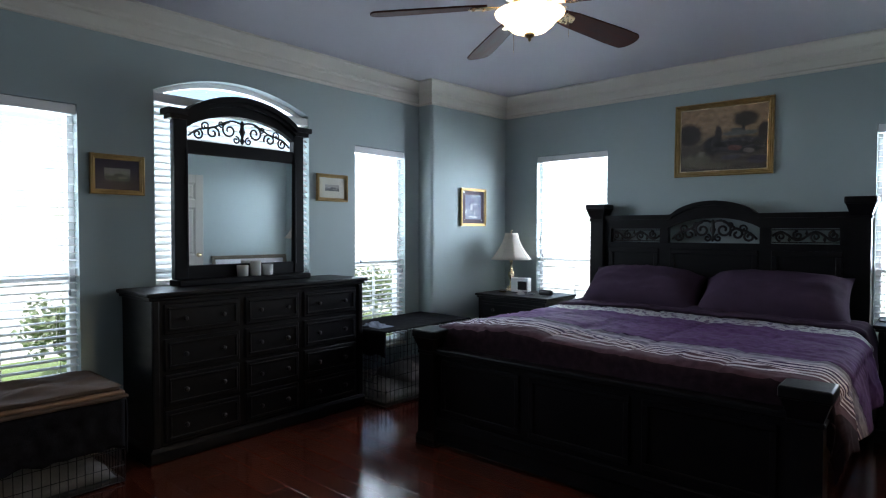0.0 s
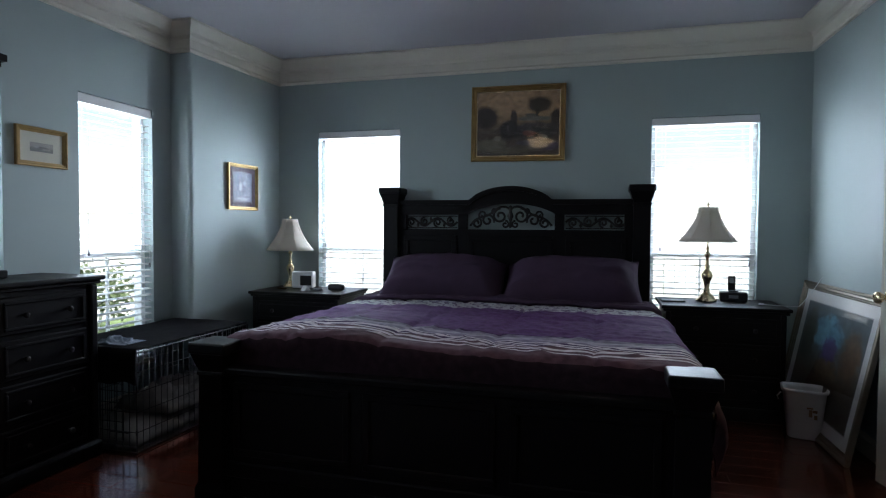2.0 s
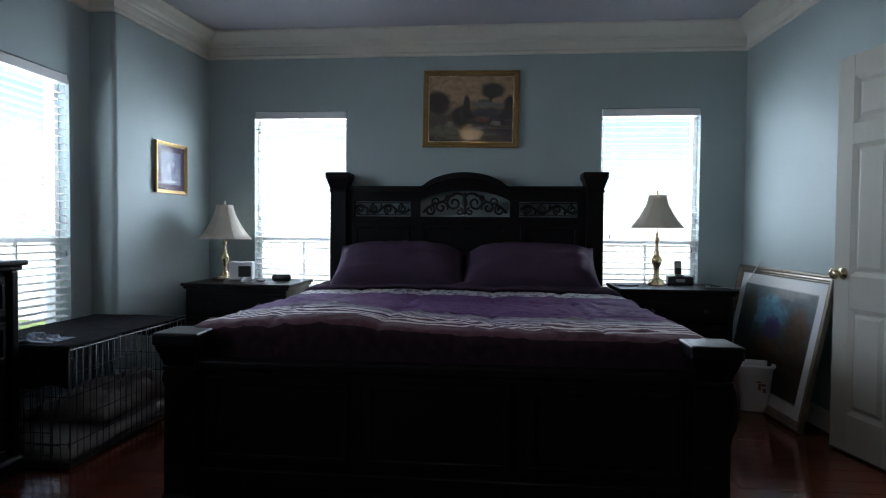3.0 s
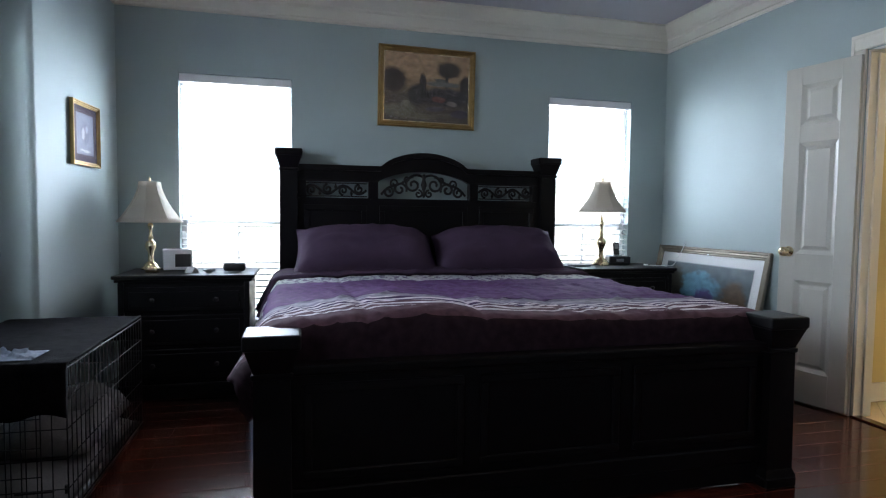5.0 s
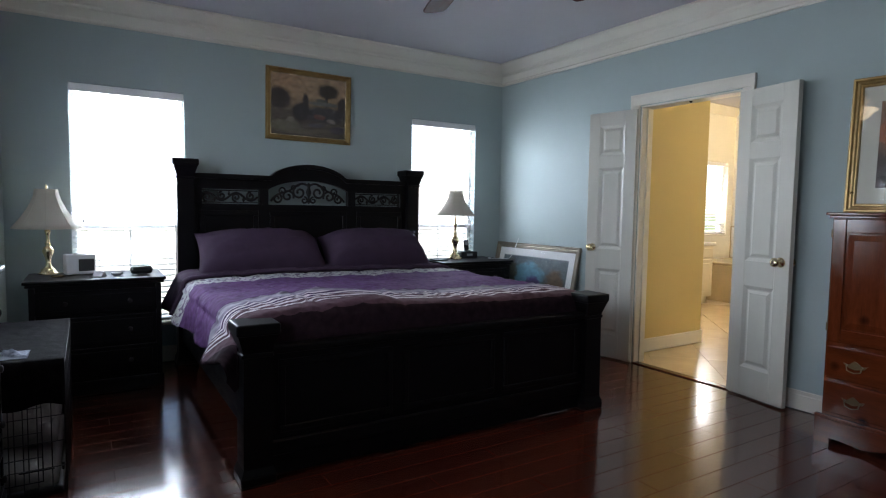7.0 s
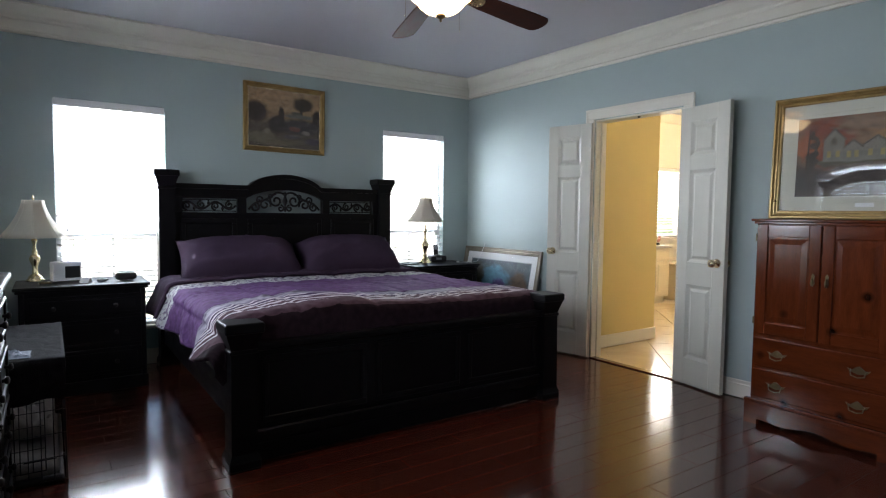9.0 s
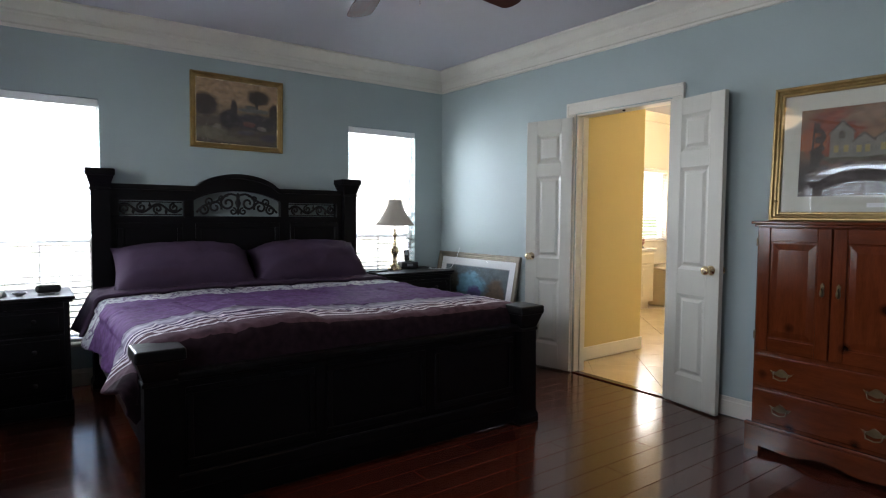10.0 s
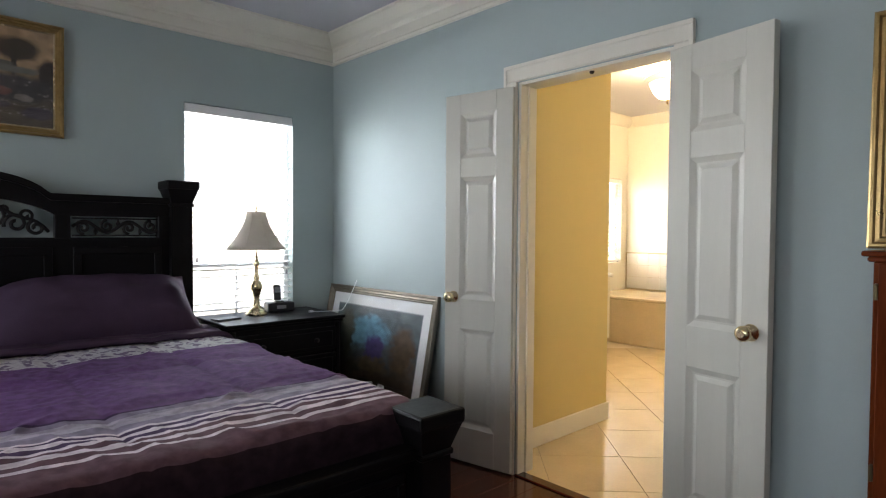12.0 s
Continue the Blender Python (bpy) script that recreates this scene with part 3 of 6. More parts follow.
lt = east(thing("ceiling_light", "bowl ceiling light with brass trim, lit", "ceiling light", at=(3.41, 3.75, 0)))
part("canopy", lathe(B(), [(0.07, BC), (0.07, BC - 0.02), (0.015, BC - 0.04), (0.012, BC - 0.22)], seg=16), M_BRASS, lt)
part("shade", lathe(B(), [(0.012, BC - 0.36), (0.07, BC - 0.345), (0.115, BC - 0.30), (0.15, BC - 0.22), (0.146, BC - 0.215), (0.105, BC - 0.29), (0.01, BC - 0.34)], seg=24), glow("lit_glass_bowl", (1.0, 0.82, 0.5), 4.0), lt, "glowing frosted glass bowl")
part("finial", lathe(B(), [(0.004, BC - 0.40), (0.014, BC - 0.385), (0.014, BC - 0.365), (0.02, BC - 0.36)], seg=12), M_BRASS, lt)
for k in range(3):
    a = k * 2.094 + 0.3
    part("arm", tube(B(), [(0.012 * math.cos(a), 0.012 * math.sin(a), BC - 0.1), (0.1 * math.cos(a), 0.1 * math.sin(a), BC - 0.12), (0.19 * math.cos(a), 0.19 * math.sin(a), BC - 0.17), (0.21 * math.cos(a), 0.21 * math.sin(a), BC - 0.2)], 0.006, 6), M_BRASS, lt)
pl = bpy.data.lights.new("bath_bulb", "POINT")
pl.energy, pl.color, pl.shadow_soft_size = 62, (1.0, 0.80, 0.48), 0.05
new("bath_bulb", pl).location = (3.41, 3.75, BC - 0.16)

# ---- the bed ----
BXC = -1.17
bed = thing("bed", "king-size bed with espresso posts and iron scrollwork", "bed")
HB_Y0, HB_Y1 = 4.90, 5.00
PX = 0.962


def spiral(bm, c, r0, r1, a0, turns, y, rad=0.006, n=26):
    pts = []
    for i in range(n + 1):
        f = i / n
        a = a0 + turns * 2 * math.pi * f
        rr = r0 + (r1 - r0) * f
        pts.append((c[0] + rr * math.cos(a), y, c[1] + rr * math.sin(a)))
    tube(bm, pts, rad, 5)


def scrollwork(xc, w, zc, h, y, rad):
    """Mirrored iron scrolls round a middle leaf, in a field w wide and h high."""
    bm = B()
    for s in (-1, 1):
        spiral(bm, (xc + s * w * 0.12, zc + h * 0.05), h * 0.30, h * 0.07, math.radians(90 if s > 0 else 90), -s * 1.35, y, rad)
        spiral(bm, (xc + s * w * 0.27, zc - h * 0.12), h * 0.26, h * 0.06, math.radians(200 if s > 0 else -20), -s * 1.3, y, rad)
        spiral(bm, (xc + s * w * 0.40, zc - h * 0.22), h * 0.20, h * 0.05, math.radians(110 if s > 0 else 70), s * 1.3, y, rad)
        spiral(bm, (xc + s * w * 0.33, zc + h * 0.10), h * 0.16, h * 0.04, math.radians(-60 if s > 0 else 240), s * 1.2, y, rad * 0.85)
        spiral(bm, (xc + s * w * 0.06, zc - h * 0.28), h * 0.15, h * 0.03, math.radians(90), s * 1.2, y, rad * 0.85)
        spiral(bm, (xc + s * w * 0.19, zc + h * 0.24), h * 0.12, h * 0.03, math.radians(-90), s * 1.1, y, rad * 0.8)
        pts = []
        for i in range(15):
            f = i / 14
            pts.append((xc + s * w * (0.02 + 0.46 * f), y, zc + h * (0.36 - 0.72 * f * f) + h * 0.07 * math.sin(f * 9)))
        tube(bm, pts, rad, 5)
    lathe(bm, [(0.004, -0.42 * h), (0.020, -0.30 * h), (0.008, -0.18 * h), (0.024, 0.05 * h), (0.012, 0.25 * h), (0.02, 0.36 * h), (0.004, 0.46 * h)], (xc, y, zc), 10, squash=0.5)
    return bm


def side_scroll(xc, w, zc, h, y):
    bm = B()
    box(bm, xc - w / 2, xc + w / 2, y - 0.004, y + 0.004, zc - h / 2, zc - h / 2 + 0.008)
    box(bm, xc - w / 2, xc + w / 2, y - 0.004, y + 0.004, zc + h / 2 - 0.008, zc + h / 2)
    pts = [(xc - w / 2 + w * i / 30, y, zc + h * 0.3 * math.sin(i / 30 * 4 * math.pi)) for i in range(31)]
    tube(bm, pts, 0.009, 6)
    for k in range(4):
        s = 1 if k % 2 else -1
        spiral(bm, (xc - w / 2 + w * (0.125 + 0.25 * k), zc + s * h * 0.05), h * 0.34, h * 0.06, math.radians(90 * s), s * 1.4, y, 0.0085, 20)
        lathe(bm, [(0.003, -0.02), (0.012, -0.005), (0.003, 0.02)], (xc - w / 2 + w * (0.25 + 0.25 * k - 0.125 * (k == 3)), y, zc + s * h * 0.22), 8, squash=0.5)
    return bm


def post(parent, x, y, top, w, name="post"):
    """A square post with plinth, neck mould, flared cap and flat top."""
    bm = B()
    frustum(bm, (x, y), 0.06, top - 0.13, w / 2, w / 2, w / 2 * 0.93, w / 2 * 0.93)
    p = part(name, bm, M_EBONY, parent)
    bm = B()
    box(bm, x - w / 2 - 0.014, x + w / 2 + 0.014, y - w / 2 - 0.014, y + w / 2 + 0.014, 0, 0.045, 0.006)
    frustum(bm, (x, y), 0.045, 0.075, w / 2 + 0.012, w / 2 + 0.012, w / 2, w / 2)
    part("plinth", bm, M_EBONY, p)
    bm = B()
    box(bm, x - w / 2 - 0.004, x + w / 2 + 0.004, y - w / 2 - 0.004, y + w / 2 + 0.004, top - 0.15, top - 0.13, 0.004)
    frustum(bm, (x, y), top - 0.13, top - 0.05, w / 2 - 0.004, w / 2 - 0.004, w / 2 + 0.022, w / 2 + 0.022)
    box(bm, x - w / 2 - 0.03, x + w / 2 + 0.03, y - w / 2 - 0.03, y + w / 2 + 0.03, top - 0.05, top, 0.009, 2)
    part("cap", bm, M_EBONY, p, "square flared cap")


hb = part("headboard", box(B(), BXC - PX + 0.05, BXC + PX - 0.05, 4.965, 5.005, 0.25, 1.22, 0.003), M_EBONY, bed)
for s in (-1, 1):
    post(bed, BXC + s * PX, 4.978, 1.551, 0.125)
# upper frame of the headboard, with an arch in the middle
AR, AH = 0.31, 0.105


def arch_z(x, base, h=AH, half=AR):
    d = abs(x) / half
    return base + (h * ((1 - d * d) ** 0.5 * 0.55 + (1 - d * d) * 0.45) if d < 1 else 0)


xs = [-PX + 0.05 + (2 * PX - 0.1) * i / 96 for i in range(97)]


def bent(bm, xs, lo, hi, y0, y1):
    """One bar along the bed's width between a lower and an upper outline."""
    ring = [[bm.verts.new((BXC + x, y, f(x))) for y, f in ((y0, lo), (y1, lo), (y1, hi), (y0, hi))] for x in xs]
    for p, q in zip(ring, ring[1:]):
        for j in range(4):
            bm.faces.new((p[j], p[(j + 1) % 4], q[(j + 1) % 4], q[j]))
    bm.faces.new(ring[0])
    bm.faces.new(ring[-1])
    return bm


part("top_panel", bent(B(), xs, lambda x: 1.335 + (0.085 * (1 - (x / 0.345) ** 2) ** 0.8 if abs(x) < 0.345 else 0), lambda x: arch_z(x, 1.415), 4.960, 5.010), M_EBONY, hb)
part("top_rail", bent(B(), xs, lambda x: arch_z(x, 1.413), lambda x: arch_z(x, 1.45), 4.940, 5.025), M_EBONY, hb)
for x in (-0.375, 0.375, -PX + 0.085, PX - 0.085):
    part("divider", box(B(), BXC + x - 0.035, BXC + x + 0.035, 4.958, 5.012, 1.215, 1.345, 0.003), M_EBONY, hb)
for x0, x1 in ((-0.86, -0.42), (-0.33, 0.33), (0.42, 0.86)):
    bm = B()
    for a, b, c, d in ((x0, x1, 0.62, 0.66), (x0, x1, 1.13, 1.17), (x0, x0 + 0.04, 0.66, 1.13), (x1 - 0.04, x1, 0.66, 1.13)):
        box(bm, BXC + a, BXC + b, 4.953, 4.966, c, d, 0.004)
    part("panel_moulding", bm, M_EBONY, hb)
part("scrollwork", scrollwork(BXC, 0.66, 1.315, 0.20, 4.985, 0.0095), M_IRON, hb, "dark iron scrollwork")
for x in (-0.64, 0.64):
    part("scrollwork", side_scroll(BXC + x, 0.44, 1.278, 0.10, 4.985), M_IRON, hb, "dark iron scrollwork")

FX, FY = 0.999, 2.765
fbx = BXC + 0.018
fb = part("footboard", box(B(), fbx - FX + 0.05, fbx + FX - 0.05, FY - 0.02, FY + 0.02, 0.012, 0.565, 0.003), M_EBONY, bed)
for s in (-1, 1):
    post(bed, fbx + s * FX, FY, 0.708, 0.125, "foot_post")
part("top_rail", box(B(), fbx - FX + 0.055, fbx + FX - 0.055, FY - 0.045, FY + 0.045, 0.56, 0.597, 0.01, 2), M_EBONY, fb)
part("bottom_rail", box(B(), fbx - FX + 0.055, fbx + FX - 0.055, FY - 0.034, FY + 0.03, 0.10, 0.17, 0.006), M_EBONY, fb)
for x0, x1 in ((-0.90, -0.34), (-0.28, 0.28), (0.34, 0.90)):
    bm = B()
    for a, b, c, d in ((x0, x1, 0.20, 0.23), (x0, x1, 0.50, 0.53), (x0, x0 + 0.03, 0.23, 0.50), (x1 - 0.03, x1, 0.23, 0.50)):
        box(bm, fbx + a, fbx + b, FY - 0.032, FY - 0.019, c, d, 0.004)
    part("panel_moulding", bm, M_EBONY, fb)
for s in (-1, 1):
    x = BXC + s * 0.975
    part("side_rail", box(B(), x - 0.02, x + 0.02, FY + 0.06, 4.925, 0.18, 0.36, 0.005), M_EBONY, bed)
bm = B()
box(bm, BXC - 0.955, BXC + 0.955, FY + 0.05, 4.92, 0.20, 0.38, 0.02, 2)
part("box_spring", bm, M_SHEETW, bed)
bm = B()
box(bm, BXC - 0.955, BXC + 0.955, FY + 0.11, 4.922, 0.381, 0.66, 0.06, 3)
for f in bm.faces:
    f.smooth = True
solid("mattress", bm, M_SHEETW, "white king-size mattress with a fitted sheet", "mattress")


def cloth_z(x, y):
    """Relief of the quilted cover."""
    p = Vector((x * 3.0, y * 3.0, 0.3))
    w = Vector((noise.noise(p * 0.7), noise.noise(p * 0.7 + Vector((5, 2, 1))), 0)) * 0.9
    z = 0.005 * noise.noise(p * 0.8) + 0.002 * noise.noise(p * 3.1)
    z += 0.0045 * (1 - abs(noise.noise(Vector((x * 2.2, y * 4.2, 4.0)) + w))) ** 8
    z += 0.009 * (1 - abs(noise.noise(Vector((x * 3.1 + y * 2.6, y * 3.4 - x * 1.5, 9.0)) + w * 1.4))) ** 9
    z += 0.005 * (1 - abs(noise.noise(Vector((x * 6.5, y * 9.0, 7.0)) + w * 2))) ** 6
    # stitched channels: two across, four along
    dx = abs(((x - BXC + 0.22) / 0.44) % 1 - 0.5) * 0.44
    dy = abs(((y - 2.62) / 0.62) % 1 - 0.5) * 0.62
    z -= 0.012 * (math.exp(-(0.22 - dx) / 0.022) + math.exp(-(0.31 - dy) / 0.03))
    return z


FOOT_ROLL = 2.85


def drape(name, half, drop_l, drop_r, ya, yb, ztop, nx, ny, foot=None, thick=0.02, puff=0.02):
    """A cover over the mattress that hangs down both sides. Its UV runs in metres: across, and along the bed."""
    bm = B()
    uvl = bm.loops.layers.uv.new("UVMap")
    rr = 0.09
    rows = []
    s0, s1 = -(half + drop_l), half + drop_r
    for j in range(ny + 1):
        v = ya + (yb - ya) * j / ny
        row = []
        short = 0.34 * max(0.0, 1 - (v - 2.75) / 0.55) ** 1.5
        s0, s1 = -(half + drop_l * (1 - short)), half + drop_r * (1 - 0.8 * short)
        for i in range(nx + 1):
            s = s0 + (s1 - s0) * i / nx
            sg = 1 if s > 0 else -1
            a = abs(s)
            zt = ztop + puff * (1 - (min(a, half) / half) ** 4)
            if foot:
                # the filling has gathered at the west side of the foot
                zt += 0.052 * math.exp(-((s + 0.52) / 0.40) ** 2 - ((v - 3.10) / 0.52) ** 2)
            hang = 0.0
            if a < half:
                x, z = a, zt
            elif a < half + rr * 1.57:
                th = (a - half) / rr
                x, z = half + rr * math.sin(th), zt - rr * (1 - math.cos(th))
            else:
                d = a - half - rr * 1.57
                hang = d
                x, z = half + rr + 0.10 * d + ((0.14 * max(0.0, 1 - abs(v - 2.85) / 0.6) + 0.07 * min(1.0, max(0.0, (v - 3.9) / 0.5))) * min(1, d * 5) if sg < 0 else 0.0) + 0.018 * math.sin(v * 11 + sg) * min(1, d * 6), zt - rr - d
            if sg > 0 and v < 4.4:
                x += 0.09 * max(0.0, min(a / half, 1.3) - 0.6) * min(1.0, (4.4 - v) * 5)
            n = cloth_z(BXC + sg * a, v)
            if a < half + rr:
                z += n
            else:
                x += n * 1.2
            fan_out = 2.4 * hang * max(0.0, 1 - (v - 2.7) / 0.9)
            y = v
            if foot and v < FOOT_ROLL:
                d = FOOT_ROLL - v
                th = min(d / foot, math.pi / 2)
                y = FOOT_ROLL - foot * math.sin(th)
                z -= foot * (1 - math.cos(th)) + max(0.0, d - foot * math.pi / 2)
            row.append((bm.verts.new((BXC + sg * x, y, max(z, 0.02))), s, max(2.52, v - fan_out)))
        rows.append(row)
    for p, q in zip(rows, rows[1:]):
        for i in range(nx):
            c = (p[i], p[i + 1], q[i + 1], q[i])
            f = bm.faces.new([k[0] for k in c])
            f.smooth = True
            for lp, k in zip(f.loops, c):
                lp[uvl].uv = (k[1], k[2])
    return bm


def quilt_material():
    """Bands woven across the bed: floral, violet, pale stripes, mauve, dark plum."""
    m = mat("banded_quilt", (1, 1, 1), 0.85, var=0.1, scale=6, fine=160, bump=0.25, spec=0.08)
    t = m.node_tree
    p = t.nodes["Principled BSDF"]
    uv = t.nodes.new("ShaderNodeUVMap")
    sep = t.nodes.new("ShaderNodeSeparateXYZ")
    t.links.new(uv.outputs[0], sep.inputs[0])
    wob = t.nodes.new("ShaderNodeTexNoise")
    wob.inputs["Scale"].default_value = 2.0
    t.links.new(uv.outputs[0], wob.inputs["Vector"])
    wadd = t.nodes.new("ShaderNodeMath")
    wadd.operation = "MULTIPLY_ADD"
    wadd.inputs[1].default_value = 0.01
    t.links.new(wob.outputs["Fac"], wadd.inputs[0])
    t.links.new(sep.outputs["Y"], wadd.inputs[2])
    rg = t.nodes.new("ShaderNodeMapRange")
    rg.inputs["From Min"].default_value, rg.inputs["From Max"].default_value = 2.505, 4.705
    t.links.new(wadd.outputs[0], rg.inputs["Value"])
    ramp = t.nodes.new("ShaderNodeValToRGB")
    ramp.color_ramp.interpolation = "CONSTANT"
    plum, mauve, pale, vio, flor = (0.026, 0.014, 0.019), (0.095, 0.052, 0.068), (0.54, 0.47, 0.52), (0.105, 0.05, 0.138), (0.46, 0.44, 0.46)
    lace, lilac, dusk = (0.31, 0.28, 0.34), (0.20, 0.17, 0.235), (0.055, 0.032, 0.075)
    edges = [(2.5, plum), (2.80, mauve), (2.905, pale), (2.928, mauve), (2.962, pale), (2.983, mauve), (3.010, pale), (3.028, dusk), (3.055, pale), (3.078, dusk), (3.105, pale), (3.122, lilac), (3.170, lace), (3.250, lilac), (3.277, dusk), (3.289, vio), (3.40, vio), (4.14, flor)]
    el = ramp.color_ramp.elements
    while len(el) < len(edges):
        el.new(0.5)
    for e, (y, c) in zip(el, edges):
        e.position = max(0.0, (y - 2.5) / 2.2)
        e.color = (*c, 1)
    t.links.new(rg.outputs[0], ramp.inputs[0])
    # small flowers on the pale band, and a woven sprig on the violet
    vor = t.nodes.new("ShaderNodeTexNoise")
    vor.inputs["Scale"].default_value, vor.inputs["Detail"].default_value = 26.0, 4
    t.links.new(uv.outputs[0], vor.inputs["Vector"])
    th = t.nodes.new("ShaderNodeMapRange")
    th.inputs["From Min"].default_value, th.inputs["From Max"].default_value = 0.50, 0.56
    t.links.new(vor.outputs["Fac"], th.inputs["Value"])
    isf = t.nodes.new("ShaderNodeMath")
    isf.operation = "GREATER_THAN"
    t.links.new(wadd.outputs[0], isf.inputs[0])
    isf.inputs[1].default_value = 4.15
    f1 = t.nodes.new("ShaderNodeMath")
    f1.operation = "MULTIPLY"
    t.links.new(th.outputs[0], f1.inputs[0])
    t.links.new(isf.outputs[0], f1.inputs[1])
    mx = t.nodes.new("ShaderNodeMix")
    mx.data_type = "RGBA"
    t.links.new(f1.outputs[0], mx.inputs["Factor"])
    t.links.new(ramp.outputs[0], mx.inputs["A"])
    mx.inputs["B"].default_value = (0.13, 0.10, 0.15, 1)
    f2 = t.nodes.new("ShaderNodeMapRange")
    f2.inputs["From Min"].default_value, f2.inputs["From Max"].default_value = 0.35, 0.65
    f2.inputs["To Min"].default_value, f2.inputs["To Max"].default_value = 0.8, 1.25
    t.links.new(vor.outputs["Fac"], f2.inputs["Value"])
    sc = t.nodes.new("ShaderNodeVectorMath")
    sc.operation = "SCALE"
    t.links.new(mx.outputs["Result"], sc.inputs[0])
    t.links.new(f2.outputs[0], sc.inputs["Scale"])
    t.links.new(sc.outputs[0], p.inputs["Base Color"])
    return m


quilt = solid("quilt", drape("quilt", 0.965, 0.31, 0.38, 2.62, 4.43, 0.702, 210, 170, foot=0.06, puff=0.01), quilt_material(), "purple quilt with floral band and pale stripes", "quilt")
md = quilt.modifiers.new("thick", "SOLIDIFY")
md.thickness, md.offset = 0.02, -1
fold = solid("folded_sheet", drape("folded_sheet", 0.985, 0.30, 0.36, 4.40, 4.74, 0.728, 110, 24), M_PURPLE, "dark purple sheet folded back below the pillows", "sheet")
md = fold.modifiers.new("thick", "SOLIDIFY")
md.thickness, md.offset = 0.025, -1


def pillow(x, y, z, w, d, h, tilt, label, inner):
    """A plump cushion with drawn-in edges and pointed corners."""
    bm = B()
    n = 26
    top, bot = [], []
    for j in range(n + 1):
        rt, rb = [], []
        for i in range(n + 1):
            u, v = 2 * i / n - 1, 2 * j / n - 1
            e = max(0.0, (1 - min(1, abs(u) / 0.96) ** 4.5) * (1 - min(1, abs(v) / 0.93) ** 2.6)) ** 0.6 + 0.02 * (1 - abs(u) ** 8)
            pin = 1 - 0.07 * (1 - abs(u) ** 2) * abs(v)
            pin2 = 1 - 0.06 * (1 - abs(v) ** 2) * abs(u)
            wr = (0.022 * noise.noise(Vector((u * 2.5 + x, v * 2.5, 1.7))) + 0.007 * noise.noise(Vector((u * 7 + x, v * 6, 4.1))) + 0.018 * (1 - abs(noise.noise(Vector((u * 3 + x * 2, v * 2, 6.0))))) ** 5) * e
            X, Y = u * w / 2 * pin2 * (1 - 0.035 * (v + 1)), v * d / 2 * pin - 0.14 * d * max(0.0, inner * u) ** 4 * max(0.0, v)
            rt.append(bm.verts.new((X, Y, h * 0.62 * e + wr)))
            rb.append(rt[-1] if i in (0, n) or j in (0, n) else bm.verts.new((X, Y, -h * 0.38 * e)))
        top.append(rt)
        bot.append(rb)
    for g, s in ((top, 1), (bot, -1)):
        for j in range(n):
            for i in range(n):
                c = [g[j][i], g[j][i + 1], g[j + 1][i + 1], g[j + 1][i]]
                bm.faces.new(c if s > 0 else c[::-1]).smooth = True
    bmesh.ops.transform(bm, matrix=pose(x, y, z, tilt, 0, 0), verts=list(bm.verts))
    return solid("pillow", bm, M_PURPLE, label, "pillow", "bed pillows")


pillow(BXC - 0.45, 4.70, 0.84, 1.0, 0.47, 0.26, 42, "plump purple pillow leaning on the dark headboard", 1)
pillow(BXC + 0.48, 4.70, 0.84, 1.0, 0.47, 0.26, 42, "plump purple pillow with a pointed corner, on the bed", -1)

# ---- nightstands ----


def nightstand(x0, x1, y0, y1, top, label):
    root = thing("nightstand", label, "nightstand", "bedside nightstands", at=((x0 + x1) / 2, (y0 + y1) / 2, 0))
    w, d = (x1 - x0) / 2, (y1 - y0) / 2
    bm = B()
    box(bm, -w, w, -d, d, top - 0.022, top, 0.006, 2)
    box(bm, -w + 0.012, w - 0.012, -d + 0.012, d, top - 0.04, top - 0.022, 0.004)
    part("top", bm, M_EBONY, root)
    part("body", box(B(), -w + 0.03, w - 0.03, -d + 0.035, d - 0.005, 0.09, top - 0.04, 0.003), M_EBONY, root)
    bm = B()
    box(bm, -w + 0.018, w - 0.018, -d + 0.02, d - 0.004, 0.002, 0.09, 0.008, 2)
    part("plinth", bm, M_EBONY, root)
    zs = [0.11, 0.31, 0.51, top - 0.06]
    for a, b in zip(zs, zs[1:]):
        dr = part("drawer", box(B(), -w + 0.055, w - 0.055, -d + 0.018, -d + 0.034, a + 0.01, b - 0.01, 0.006), M_EBONY, root)
        part("drawer_moulding", box(B(), -w + 0.085, w - 0.085, -d + 0.012, -d + 0.0185, a + 0.035, b - 0.035, 0.004), M_EBONY, dr)
        for s in (-1, 1):
            bm = lathe(B(), [(0.006, 0), (0.007, 0.012), (0.014, 0.018), (0.014, 0.026), (0.006, 0.03)], seg=12, m=pose(s * w * 0.45, -d + 0.012, (a + b) / 2, 90, 0, 0))
            part("drawer_knob", bm, M_IRON, dr)
    for s in (-1, 1):
        part("corner_post", box(B(), s * (w - 0.045) - 0.016, s * (w - 0.045) + 0.016, -d + 0.016, -d + 0.05, 0.09, top - 0.04, 0.008, 2), M_EBONY, root)
    return root


NST = 0.735
nightstand(-3.10, -2.325, 4.40, 4.92, NST, "dark espresso three-drawer nightstand near the wall corner")
nightstand(-0.10, 0.665, 4.53, 5.04, NST, "dark espresso three-drawer nightstand below the window")


